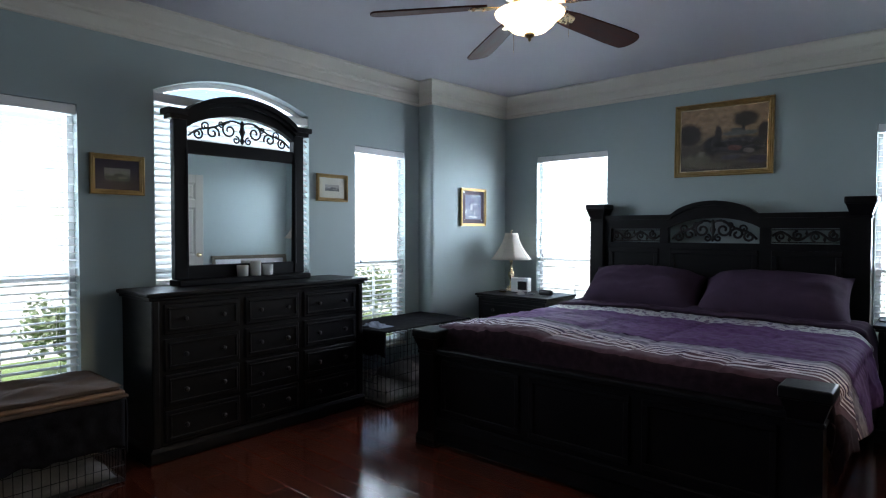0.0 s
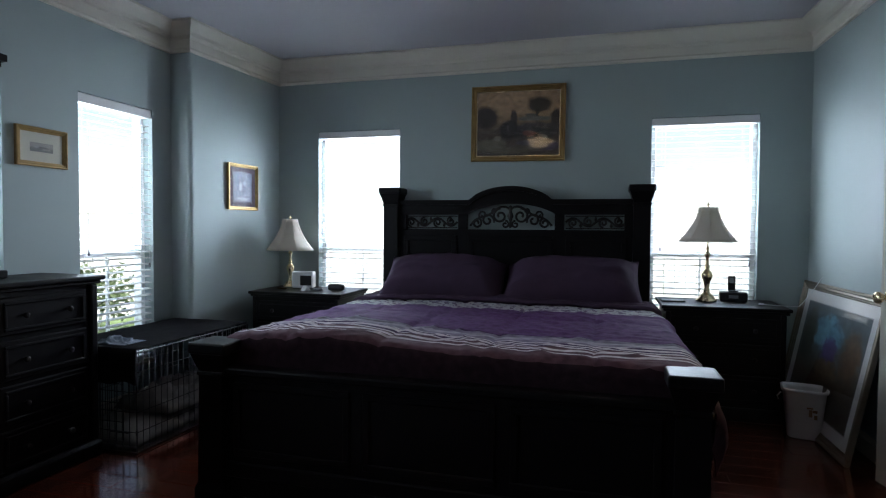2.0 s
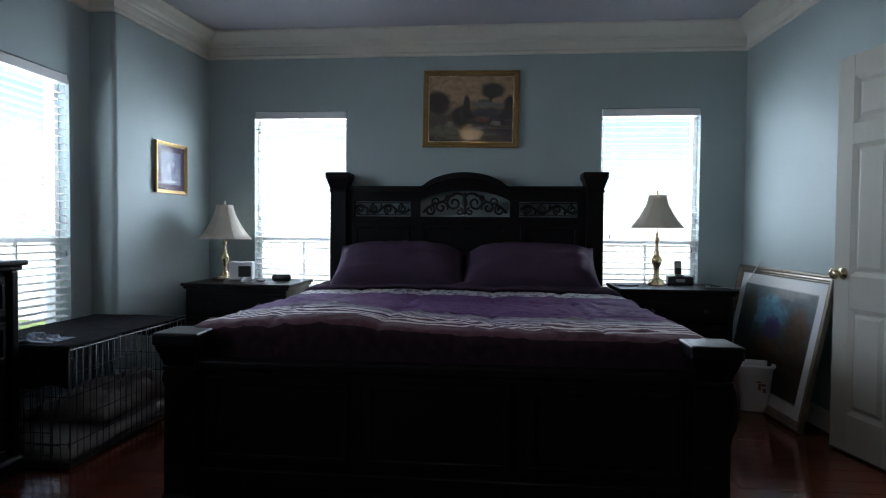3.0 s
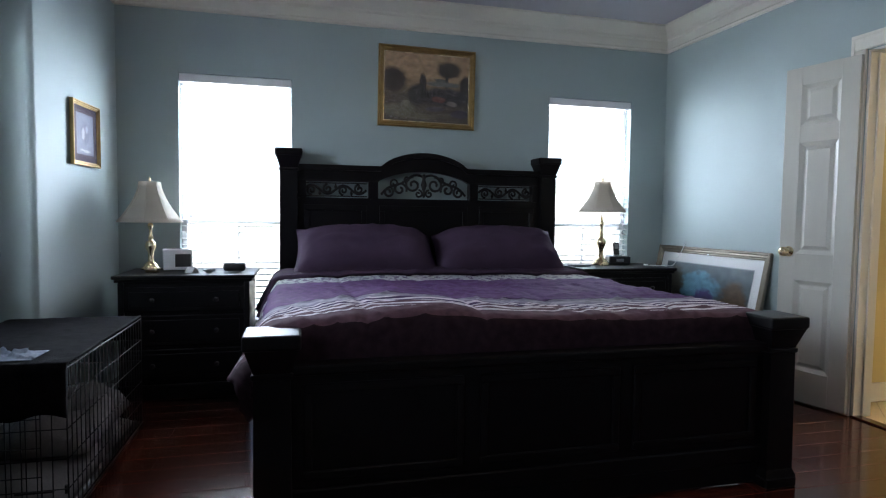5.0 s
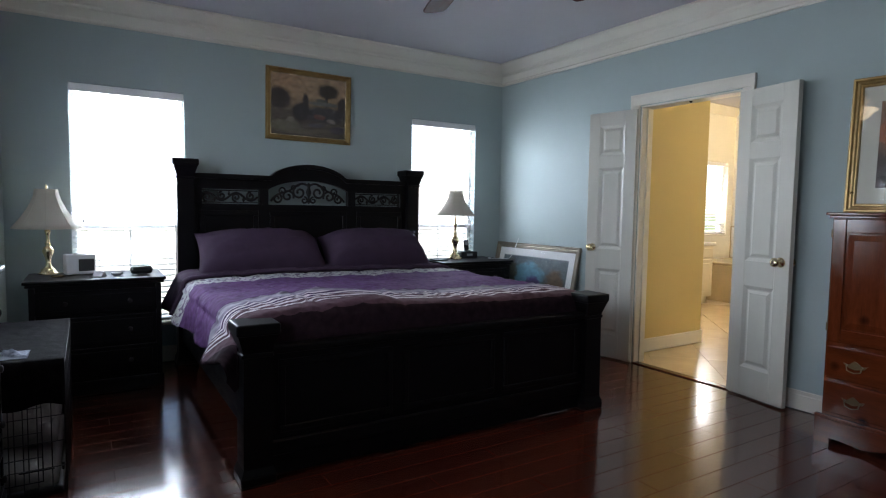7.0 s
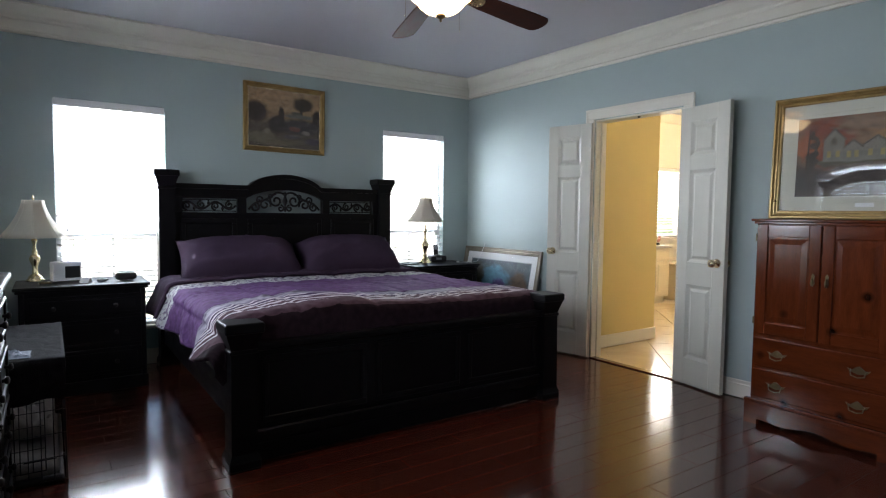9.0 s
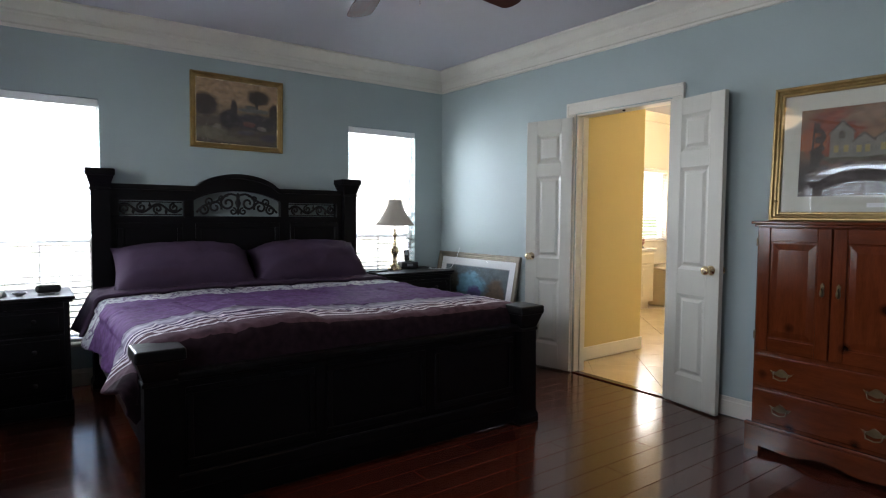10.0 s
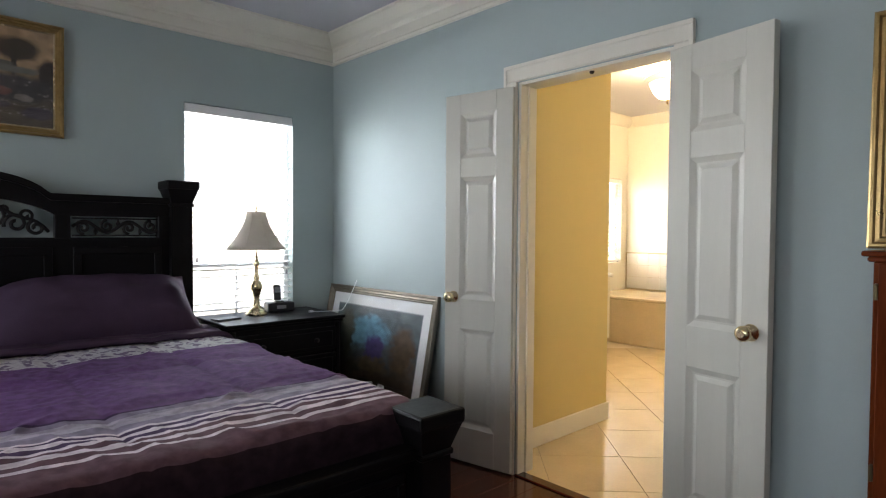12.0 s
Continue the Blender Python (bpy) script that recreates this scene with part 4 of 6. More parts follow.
def table_lamp(x, y, z, s, label, sw=1.0, low=0.395):
    root = thing("table_lamp", label, "lamp", "bedside lamps", at=(x, y, z))
    prof = [(0.062, 0), (0.064, 0.008), (0.05, 0.02), (0.045, 0.035), (0.028, 0.05), (0.018, 0.06), (0.022, 0.07), (0.016, 0.08), (0.020, 0.12), (0.034, 0.155), (0.037, 0.175), (0.028, 0.195), (0.014, 0.21), (0.020, 0.222), (0.013, 0.235), (0.010, 0.28), (0.016, 0.30), (0.020, 0.315), (0.010, 0.33), (0.008, 0.36)]
    part("base", lathe(B(), [(r * s, h * s) for r, h in prof], seg=24), M_BRASS, root, "turned polished brass base")
    part("stem", lathe(B(), [(0.004 * s, 0.36 * s), (0.004 * s, 0.63 * s)], seg=8), M_BRASS, root)
    # bell shade with panel ribs
    n, k = 48, 8
    bm = B()
    rows = []
    for j in range(k + 1):
        f = j / k
        zz = (low + (0.62 - low) * f) * s
        rad = sw * (0.058 + 0.122 * (1 - f) ** 1.6) * s
        rows.append([bm.verts.new((rad * (1 - 0.03 * abs(math.sin(4 * a * 2 * math.pi / n))) * math.cos(a * 2 * math.pi / n), rad * (1 - 0.03 * abs(math.sin(4 * a * 2 * math.pi / n))) * math.sin(a * 2 * math.pi / n), zz)) for a in range(n)])
    for p, q in zip(rows, rows[1:]):
        for i in range(n):
            bm.faces.new((p[i], p[(i + 1) % n], q[(i + 1) % n], q[i])).smooth = True
    sh = part("shade", bm, M_SHADE, root, "cream pleated bell shade")
    md = sh.modifiers.new("thick", "SOLIDIFY")
    md.thickness = 0.002
    for a in range(8):
        t = (a + 0.0) * math.pi / 4
        part("rib", tube(B(), [(sw * (0.058 + 0.122 * (1 - f) ** 1.6) * s * math.cos(t), sw * (0.058 + 0.122 * (1 - f) ** 1.6) * s * math.sin(t), (low + (0.62 - low) * f) * s) for f in [j / 8 for j in range(9)]], 0.0022, 5), M_SHADE, sh)
    part("finial", lathe(B(), [(0.004 * s, 0.62 * s), (0.009 * s, 0.632 * s), (0.006 * s, 0.645 * s), (0.002 * s, 0.655 * s)], seg=10), M_BRASS, root)


table_lamp(-2.985, 4.83, NST + 0.001, 0.90, "brass table lamp with a cream bell shade, unlit", 1.22, 0.335)
table_lamp(0.222, 4.87, NST + 0.001, 1.04, "brass table lamp with a cream shade before the window")

# ---- pictures ----


def painting(name, sky_c, ground_c, blobs, rough=0.5, stroke=0.2, specks=0.0):
    """A painted view: sky over ground, with soft-edged masses. Blobs: middle, radii and colour in the picture's own 0 to 1 plane."""
    m = bpy.data.materials.new(name)
    m.use_nodes = True
    t = m.node_tree
    p = t.nodes["Principled BSDF"]
    p.inputs["Roughness"].default_value = rough
    tc = t.nodes.new("ShaderNodeUVMap")
    nz = t.nodes.new("ShaderNodeTexNoise")
    nz.inputs["Scale"].default_value, nz.inputs["Detail"].default_value = 11.0, 8
    t.links.new(tc.outputs[0], nz.inputs["Vector"])
    off = t.nodes.new("ShaderNodeVectorMath")
    off.operation = "MULTIPLY_ADD"
    t.links.new(nz.outputs["Color"], off.inputs[0])
    off.inputs[1].default_value = (stroke, stroke, 0)
    t.links.new(tc.outputs[0], off.inputs[2])
    sep = t.nodes.new("ShaderNodeSeparateXYZ")
    t.links.new(off.outputs[0], sep.inputs[0])
    grad = t.nodes.new("ShaderNodeValToRGB")
    e = grad.color_ramp.elements
    e[0].color, e[1].color = (*ground_c, 1), (*sky_c, 1)
    e[0].position, e[1].position = 0.42, 0.70
    t.links.new(sep.outputs["Y"], grad.inputs[0])
    last = grad.outputs[0]
    for cx, cy, rx, ry, col in blobs:
        d = t.nodes.new("ShaderNodeVectorMath")
        d.operation = "SUBTRACT"
        t.links.new(off.outputs[0], d.inputs[0])
        d.inputs[1].default_value = (cx + stroke / 2, cy + stroke / 2, 0)
        s = t.nodes.new("ShaderNodeVectorMath")
        s.operation = "DIVIDE"
        t.links.new(d.outputs[0], s.inputs[0])
        s.inputs[1].default_value = (rx, ry, 1)
        ln = t.nodes.new("ShaderNodeVectorMath")
        ln.operation = "LENGTH"
        t.links.new(s.outputs[0], ln.inputs[0])
        mr = t.nodes.new("ShaderNodeMapRange")
        mr.inputs["From Min"].default_value, mr.inputs["From Max"].default_value = 0.75, 1.1
        mr.inputs["To Min"].default_value, mr.inputs["To Max"].default_value = 1, 0
        t.links.new(ln.outputs["Value"], mr.inputs["Value"])
        mx = t.nodes.new("ShaderNodeMix")
        mx.data_type = "RGBA"
        t.links.new(mr.outputs[0], mx.inputs["Factor"])
        t.links.new(last, mx.inputs["A"])
        mx.inputs["B"].default_value = (*col, 1)
        last = mx.outputs["Result"]
    if specks:
        vo = t.nodes.new("ShaderNodeTexVoronoi")
        vo.inputs["Scale"].default_value = 22.0
        t.links.new(tc.outputs[0], vo.inputs["Vector"])
        dot, low, both = (t.nodes.new(k) for k in ("ShaderNodeMapRange", "ShaderNodeMapRange", "ShaderNodeMath"))
        dot.inputs["From Min"].default_value, dot.inputs["From Max"].default_value = 0.10, 0.28
        dot.inputs["To Min"].default_value, dot.inputs["To Max"].default_value = specks, 0.0
        t.links.new(vo.outputs["Distance"], dot.inputs["Value"])
        low.inputs["From Min"].default_value, low.inputs["From Max"].default_value = 0.50, 0.66
        low.inputs["To Min"].default_value, low.inputs["To Max"].default_value = 1.0, 0.0
        t.links.new(sep.outputs["Y"], low.inputs["Value"])
        both.operation = "MULTIPLY"
        t.links.new(dot.outputs[0], both.inputs[0])
        t.links.new(low.outputs[0], both.inputs[1])
        bl = t.nodes.new("ShaderNodeMix")
        bl.data_type = "RGBA"
        t.links.new(both.outputs[0], bl.inputs["Factor"])
        t.links.new(last, bl.inputs["A"])
        bl.inputs["B"].default_value = (0.30, 0.26, 0.27, 1)
        last = bl.outputs["Result"]
    n2 = t.nodes.new("ShaderNodeTexNoise")
    n2.inputs["Scale"].default_value, n2.inputs["Detail"].default_value = 14.0, 9
    t.links.new(tc.outputs[0], n2.inputs["Vector"])
    r2 = t.nodes.new("ShaderNodeMapRange")
    r2.inputs["From Min"].default_value, r2.inputs["From Max"].default_value = 0.3, 0.7
    r2.inputs["To Min"].default_value, r2.inputs["To Max"].default_value = 0.7, 1.3
    t.links.new(n2.outputs["Fac"], r2.inputs["Value"])
    sc = t.nodes.new("ShaderNodeVectorMath")
    sc.operation = "SCALE"
    t.links.new(last, sc.inputs[0])
    t.links.new(r2.outputs[0], sc.inputs["Scale"])
    t.links.new(sc.outputs[0], p.inputs["Base Color"])
    return m


def sheet(bm, x0, x1, z0, z1, y, thick=0.002):
    """A thin board in the picture's plane, whose UV runs 0 to 1 over its face."""
    uvl = bm.loops.layers.uv.new("UVMap")
    vs = [bm.verts.new((x, yy, z)) for yy in (y, y + thick) for x, z in ((x0, z0), (x1, z0), (x1, z1), (x0, z1))]
    for q in ((0, 1, 2, 3), (7, 6, 5, 4), (0, 4, 5, 1), (1, 5, 6, 2), (2, 6, 7, 3), (3, 7, 4, 0)):
        f = bm.faces.new([vs[i] for i in q])
        for lp in f.loops:
            lp[uvl].uv = ((lp.vert.co.x - x0) / (x1 - x0), (lp.vert.co.z - z0) / (z1 - z0))
    return bm


def moulded_frame(bm, w, h, prof):
    """A mitred frame round a w by h picture, front towards -y; profile of inward distance and depth."""
    rings = []
    for i in range(4):
        sx, sz = ((-1, -1), (1, -1), (1, 1), (-1, 1))[i]
        rings.append([bm.verts.new((sx * (w / 2 - a), -d, sz * (h / 2 - a))) for a, d in prof])
    k = len(prof)
    for i in range(4):
        p, q = rings[i], rings[(i + 1) % 4]
        for j in range(k):
            bm.faces.new((p[j], p[(j + 1) % k], q[(j + 1) % k], q[j]))
    return bm


def picture(name, label, m, w, h, fw, depth, frame_mat, mats, art, pane=None, group=""):
    """A framed picture, hung or leant by the pose m (its back in the plane y = 0, its front to -y)."""
    root = thing(name, label, "picture", group)
    root.matrix_basis = m
    prof = [(0, 0.0), (0, depth * 0.85), (fw * 0.12, depth), (fw * 0.28, depth), (fw * 0.40, depth * 0.72), (fw * 0.62, depth * 0.78), (fw * 0.75, depth * 0.55), (fw * 0.88, depth * 0.55), (fw, depth * 0.40), (fw, 0.0)]
    part("frame", moulded_frame(B(), w, h, prof), frame_mat, root)
    part("backing", box(B(), -w / 2 + fw * 0.5, w / 2 - fw * 0.5, -0.004, -0.001, -h / 2 + fw * 0.5, h / 2 - fw * 0.5), M_EBONY, root)
    a, y = fw * 0.98, -0.0075
    for mm, width in mats:
        part("mat_board", moulded_frame(B(), w - 2 * a, h - 2 * a, [(0, -y), (0, -y - 0.002), (width, -y - 0.002), (width, -y)][::-1]), mm, root)
        a += width
        y += 0.001
    part("painting", sheet(B(), -w / 2 + a - 0.001, w / 2 - a + 0.001, -h / 2 + a - 0.001, h / 2 - a + 0.001, -0.0065), art, root)
    bm = B()
    vs = [bm.verts.new((sx * (w / 2 - fw * 0.9), -depth * 0.42 - 0.004, sz * (h / 2 - fw * 0.9))) for sx, sz in ((-1, -1), (1, -1), (1, 1), (-1, 1))]
    bm.faces.new(vs)
    g = part("glass", bm, pane or M_PICGLASS, root)
    g.visible_shadow = False
    return root


ART_MAIN = painting("dusk_garden_painting", (0.40, 0.265, 0.155), (0.10, 0.08, 0.06), [
    (0.10, 0.60, 0.17, 0.19, (0.045, 0.035, 0.032)), (0.45, 0.56, 0.05, 0.17, (0.05, 0.04, 0.035)), (0.76, 0.79, 0.15, 0.13, (0.05, 0.040, 0.030)), (0.73, 0.64, 0.018, 0.14, (0.04, 0.033, 0.025)),
    (0.97, 0.56, 0.08, 0.17, (0.045, 0.035, 0.032)), (0.70, 0.575, 0.22, 0.045, (0.15, 0.145, 0.13)), (0.66, 0.63, 0.08, 0.03, (0.11, 0.10, 0.09)), (0.72, 0.38, 0.34, 0.15, (0.055, 0.052, 0.052)), (0.40, 0.40, 0.13, 0.16, (0.04, 0.035, 0.035)),
    (0.17, 0.16, 0.20, 0.11, (0.17, 0.15, 0.11)), (0.25, 0.27, 0.06, 0.05, (0.20, 0.18, 0.14)), (0.42, 0.08, 0.22, 0.05, (0.15, 0.125, 0.09)), (0.64, 0.34, 0.09, 0.05, (0.17, 0.075, 0.06)), (0.80, 0.29, 0.06, 0.035, (0.21, 0.18, 0.17)), (0.60, 0.20, 0.12, 0.04, (0.10, 0.09, 0.11)), (0.90, 0.14, 0.12, 0.07, (0.07, 0.06, 0.08))], stroke=0.07, specks=0.7)
picture("painting_over_bed", "gilt-framed dusk garden painting over the bed", pose(-1.134, YN - 0.002, 2.05, 0, 0.6, 0), 0.735, 0.588, 0.04, 0.03, M_GOLD, [(M_BRASS, 0.008)], ART_MAIN)
ART_HOUSE = painting("autumn_house_print", (0.20, 0.105, 0.055), (0.06, 0.035, 0.025), [
    (0.22, 0.70, 0.20, 0.32, (0.22, 0.05, 0.02)), (0.72, 0.80, 0.22, 0.20, (0.30, 0.15, 0.06)), (0.45, 0.88, 0.2, 0.1, (0.22, 0.13, 0.08)), (0.35, 0.44, 0.3, 0.06, (0.09, 0.07, 0.04)), (0.70, 0.50, 0.2, 0.10, (0.13, 0.09, 0.05)), (0.08, 0.62, 0.10, 0.16, (0.30, 0.08, 0.025)), (0.5, 0.18, 0.6, 0.18, (0.045, 0.028, 0.022)), (0.12, 0.5, 0.03, 0.4, (0.05, 0.03, 0.02))])
KZ = 1.220
tilt = 2.75
big = picture("framed_print_on_chest", "large gilt-framed autumn house print leaning on the wall", pose(0.93, 1.335, KZ + 0.367, 0, 0, -86) @ pose(0, 0, 0, -tilt, 0, 0), 1.0, 0.735, 0.05, 0.035, M_GOLD, [(M_MAT, 0.085)], ART_HOUSE, M_PRINTGLASS)
part("title_plate", box(B(), -0.045, 0.045, -0.0125, -0.0098, -0.295, -0.272), M_WHITE, big, "small pale title plate")
INK_WALL = mat("printed_house_grey", (0.19, 0.175, 0.145), 0.6, var=0.25, scale=18, fine=90, bump=0)
INK_ROOF = mat("printed_roof_brown", (0.10, 0.075, 0.06), 0.6, var=0.3, scale=25, bump=0)
INK_LIT = mat("printed_window_ochre", (0.32, 0.24, 0.10), 0.6, var=0.25, scale=25, bump=0)
INK_DARK = mat("printed_bark_brown", (0.05, 0.028, 0.018), 0.6, var=0.4, scale=20, bump=0)


def ink(name, pts, material, layer):
    """A printed shape lying on the sheet of the house print."""
    part(name, prism(B(), pts, "y", -0.0069 - 0.0002 * layer, -0.0067), material, big)


for xa, xb, za, ze, zp in ((-0.225, -0.118, -0.03, 0.095, 0.155), (-0.118, -0.03, -0.035, 0.045, 0.085), (-0.03, 0.11, -0.03, 0.05, 0.10)):
    xm = (xa + xb) / 2
    ink("printed_house", [(xa, za), (xb, za), (xb, ze), (xm, zp), (xa, ze)], INK_WALL, 0)
    ink("printed_roof", [(xa - 0.008, ze - 0.006), (xa - 0.008, ze + 0.004), (xm, zp + 0.012), (xb + 0.008, ze + 0.004), (xb + 0.008, ze - 0.006), (xm, zp - 0.002)], INK_ROOF, 1)
    for f in (0.28, 0.70):
        xw = xa + (xb - xa) * f
        ink("printed_window", [(xw - 0.011, za + 0.025), (xw + 0.011, za + 0.025), (xw + 0.011, za + 0.062), (xw - 0.011, za + 0.062)], INK_LIT, 1)
ink("printed_window", [(-0.186, 0.068), (-0.158, 0.068), (-0.158, 0.10), (-0.172, 0.112), (-0.186, 0.10)], INK_ROOF, 1)
ink("printed_trunk", [(-0.315, -0.10), (-0.295, -0.10), (-0.300, 0.05), (-0.296, 0.17), (-0.303, 0.17), (-0.309, 0.05)], INK_DARK, 2)
ink("printed_trunk", [(0.215, -0.12), (0.245, -0.12), (0.235, 0.06), (0.24, 0.20), (0.228, 0.20), (0.222, 0.06)], INK_DARK, 2)
ART_FLOOR = painting("blue_tree_print", (0.075, 0.10, 0.11), (0.075, 0.05, 0.032), [
    (0.42, 0.74, 0.26, 0.18, (0.12, 0.27, 0.36)), (0.14, 0.66, 0.12, 0.30, (0.06, 0.055, 0.035)), (0.84, 0.62, 0.14, 0.26, (0.10, 0.06, 0.03)), (0.52, 0.60, 0.13, 0.12, (0.07, 0.045, 0.15)), (0.52, 0.42, 0.18, 0.09, (0.13, 0.085, 0.04)), (0.28, 0.36, 0.10, 0.08, (0.05, 0.045, 0.03)), (0.5, 0.12, 0.55, 0.16, (0.035, 0.026, 0.02))])
lean = math.degrees(math.atan2(0.17, 0.88))
picture("framed_print_on_floor", "large framed blue tree print standing on the floor", pose(0.838, 4.495, 0.440, -lean, 0, -90 + SKEW), 1.16, 0.895, 0.052, 0.03, M_SILVERGOLD, [(M_MATW, 0.07), (M_GREYPL, 0.008)], ART_FLOOR, M_DULLGLASS)
ART_SMALL = painting("small_village_print", (0.30, 0.28, 0.26), (0.10, 0.10, 0.10), [(0.5, 0.45, 0.3, 0.16, (0.10, 0.09, 0.09)), (0.3, 0.55, 0.1, 0.15, (0.3, 0.3, 0.3)), (0.7, 0.3, 0.2, 0.1, (0.24, 0.22, 0.2))])
picture("small_picture", "small gilt-framed village print in a dark mat", pose(XW + 0.002, 1.444, 1.64, 0, 0, 90), 0.302, 0.236, 0.03, 0.022, M_GOLD, [(M_DARKMAT, 0.05)], ART_SMALL, group="pair of small pictures")
picture("small_picture", "small gilt-framed village print in a cream mat", pose(XW + 0.002, 3.034, 1.654, 0, 0, 90), 0.305, 0.215, 0.028, 0.022, M_GOLD, [(M_MAT, 0.055)], ART_SMALL, group="pair of small pictures")
ART_BLUE = painting("blue_floral_print", (0.07, 0.08, 0.15), (0.10, 0.105, 0.17), [(0.5, 0.55, 0.25, 0.3, (0.05, 0.05, 0.11)), (0.4, 0.5, 0.1, 0.14, (0.22, 0.22, 0.28)), (0.62, 0.62, 0.09, 0.1, (0.16, 0.17, 0.25)), (0.5, 0.1, 0.3, 0.04, (0.30, 0.30, 0.33))])

slant = math.degrees(math.atan2(XJN - XJ, YN - YJ))
py = 4.59
picture("small_floral_picture", "small gilt-framed blue floral print on the wall step", pose(XJ + (XJN - XJ) * (py - YJ) / (YN - YJ) + 0.003, py, 1.545, 0, 0, 90 - slant), 0.355, 0.365, 0.026, 0.022, M_GOLD, [(M_DARKMAT, 0.04)], ART_BLUE, M_MATTEGLASS)

# ---- dresser and mirror ----
dresser = thing("dresser", "wide espresso wooden dresser with carved drawer fronts", "dresser")
DX0, DX1, DY0, DY1, DZ = -3.485, -3.035, 1.425, 3.02, 0.962

bm = box(B(), DX0, DX1, DY0, DY1, DZ - 0.025, DZ, 0.008, 2)
box(bm, DX0, DX1 - 0.016, DY0 + 0.016, DY1 - 0.016, DZ - 0.045, DZ - 0.025, 0.005)
part("top", bm, M_EBONY, dresser)
part("body", box(B(), DX0, DX1 - 0.04, DY0 + 0.035, DY1 - 0.035, 0.08, DZ - 0.045, 0.003), M_EBONY, dresser)
bm = box(B(), DX0, DX1 - 0.018, DY0 + 0.015, DY1 - 0.015, 0.002, 0.07, 0.008, 2)
frustum(bm, ((DX0 + DX1 - 0.018) / 2, (DY0 + DY1) / 2), 0.07, 0.085, (DX1 - 0.018 - DX0) / 2, (DY1 - DY0) / 2 - 0.015, (DX1 - 0.04 - DX0) / 2, (DY1 - DY0) / 2 - 0.033)
part("plinth", bm, M_EBONY, dresser)
cols = [(DY0 + 0.10, DY0 + 0.56), (DY0 + 0.60, DY1 - 0.60), (DY1 - 0.56, DY1 - 0.10)]
for za, zb in ((0.10, 0.285), (0.305, 0.49), (0.51, 0.695), (0.72, 0.895)):
    for ya, yb in cols:
        d = part("drawer", box(B(), DX1 - 0.041, DX1 - 0.024, ya, yb, za, zb, 0.006), M_EBONY, dresser)
        bm = B()
        for a, b, c, e in ((ya + 0.02, yb - 0.02, za + 0.02, za + 0.035), (ya + 0.02, yb - 0.02, zb - 0.035, zb - 0.02), (ya + 0.02, ya + 0.035, za + 0.035, zb - 0.035), (yb - 0.035, yb - 0.02, za + 0.035, zb - 0.035)):
            box(bm, DX1 - 0.0245, DX1 - 0.014, a, b, c, e, 0.004)
        part("drawer_moulding", bm, M_EBONY, d)
        for f in (0.25, 0.75):
            part("drawer_knob", lathe(B(), [(0.006, 0), (0.007, 0.012), (0.014, 0.018), (0.014, 0.026), (0.006, 0.03)], seg=12, m=pose(DX1 - 0.024, ya + f * (yb - ya), (za + zb) / 2, 0, 90, 0)), M_IRON, d)
for y in (DY0 + 0.055, DY1 - 0.055):
    part("corner_post", box(B(), DX1 - 0.055, DX1 - 0.022, y - 0.022, y + 0.022, 0.085, DZ - 0.045, 0.01, 2), M_EBONY, dresser)

mir = thing("dresser_mirror", "arched espresso-framed mirror with iron scrollwork, standing on dresser", "mirror")
MX0, MX1, MYC = -3.425, -3.375, 2.207
part("base_rail", box(B(), MX0 - 0.02, MX1 + 0.08, MYC - 0.485, MYC + 0.485, DZ + 0.001, DZ + 0.04, 0.008, 2), M_EBONY, mir)
part("lower_rail", box(B(), MX0, MX1, MYC - 0.395, MYC + 0.395, DZ + 0.04, 1.086, 0.004), M_EBONY, mir)
part("middle_rail", box(B(), MX0, MX1, MYC - 0.395, MYC + 0.395, 1.80, 1.885, 0.004), M_EBONY, mir)
for s in (-1, 1):
    bm = box(B(), MX0 - 0.004, MX1 + 0.006, MYC + s * 0.435 - 0.042, MYC + s * 0.435 + 0.042, DZ + 0.04, 2.035, 0.005)
    p = part("post", bm, M_EBONY, mir)
    part("bead", box(B(), MX1 + 0.005, MX1 + 0.012, MYC + s * 0.40 - 0.008, MYC + s * 0.40 + 0.008, 1.07, 1.83, 0.003), M_EBONY, p)
part("mirror_glass", box(B(), -0.002, 0.002, -0.395, 0.395, -0.358, 0.358, rot=pose(MX1 - 0.022, MYC, 1.443, 0, 0.5, -1.5)), M_MIRROR, mir, "clear silvered glass")


def cap_z(y):
    d = abs(y) / 0.40
    return 2.042 + (0.137 * (1 - d ** 2) ** 0.8 if d < 1 else 0.0)


ys = [-0.525 + 1.05 * i / 84 for i in range(85)]


def strip(bm, ys, lo, hi, x0, x1):
    """One bent bar between two outlines."""
    ring = [[bm.verts.new((x, MYC + y, f(y))) for x, f in ((x0, lo), (x1, lo), (x1, hi), (x0, hi))] for y in ys]
    for p, q in zip(ring, ring[1:]):
        for j in range(4):
            bm.faces.new((p[j], p[(j + 1) % 4], q[(j + 1) % 4], q[j]))
    bm.faces.new(ring[0])
    bm.faces.new(ring[-1])
    return bm


bm = strip(B(), ys, lambda y: cap_z(y) - 0.012, lambda y: cap_z(y) + 0.022, MX0 - 0.03, MX1 + 0.045)
strip(bm, [y * 0.97 for y in ys], lambda y: cap_z(y) - 0.04, lambda y: cap_z(y) - 0.011, MX0 - 0.012, MX1 + 0.025)
part("arched_cap", bm, M_EBONY, mir)
ya = [y * 0.76 for y in ys]
part("arched_rail", strip(B(), ya, lambda y: 1.95 + 0.125 * max(0.0, 1 - (y / 0.40) ** 2) ** 0.8, lambda y: cap_z(y) - 0.039, MX0, MX1), M_EBONY, mir)
bm = scrollwork(0, 0.78, 0, 0.18, 0, 0.007)
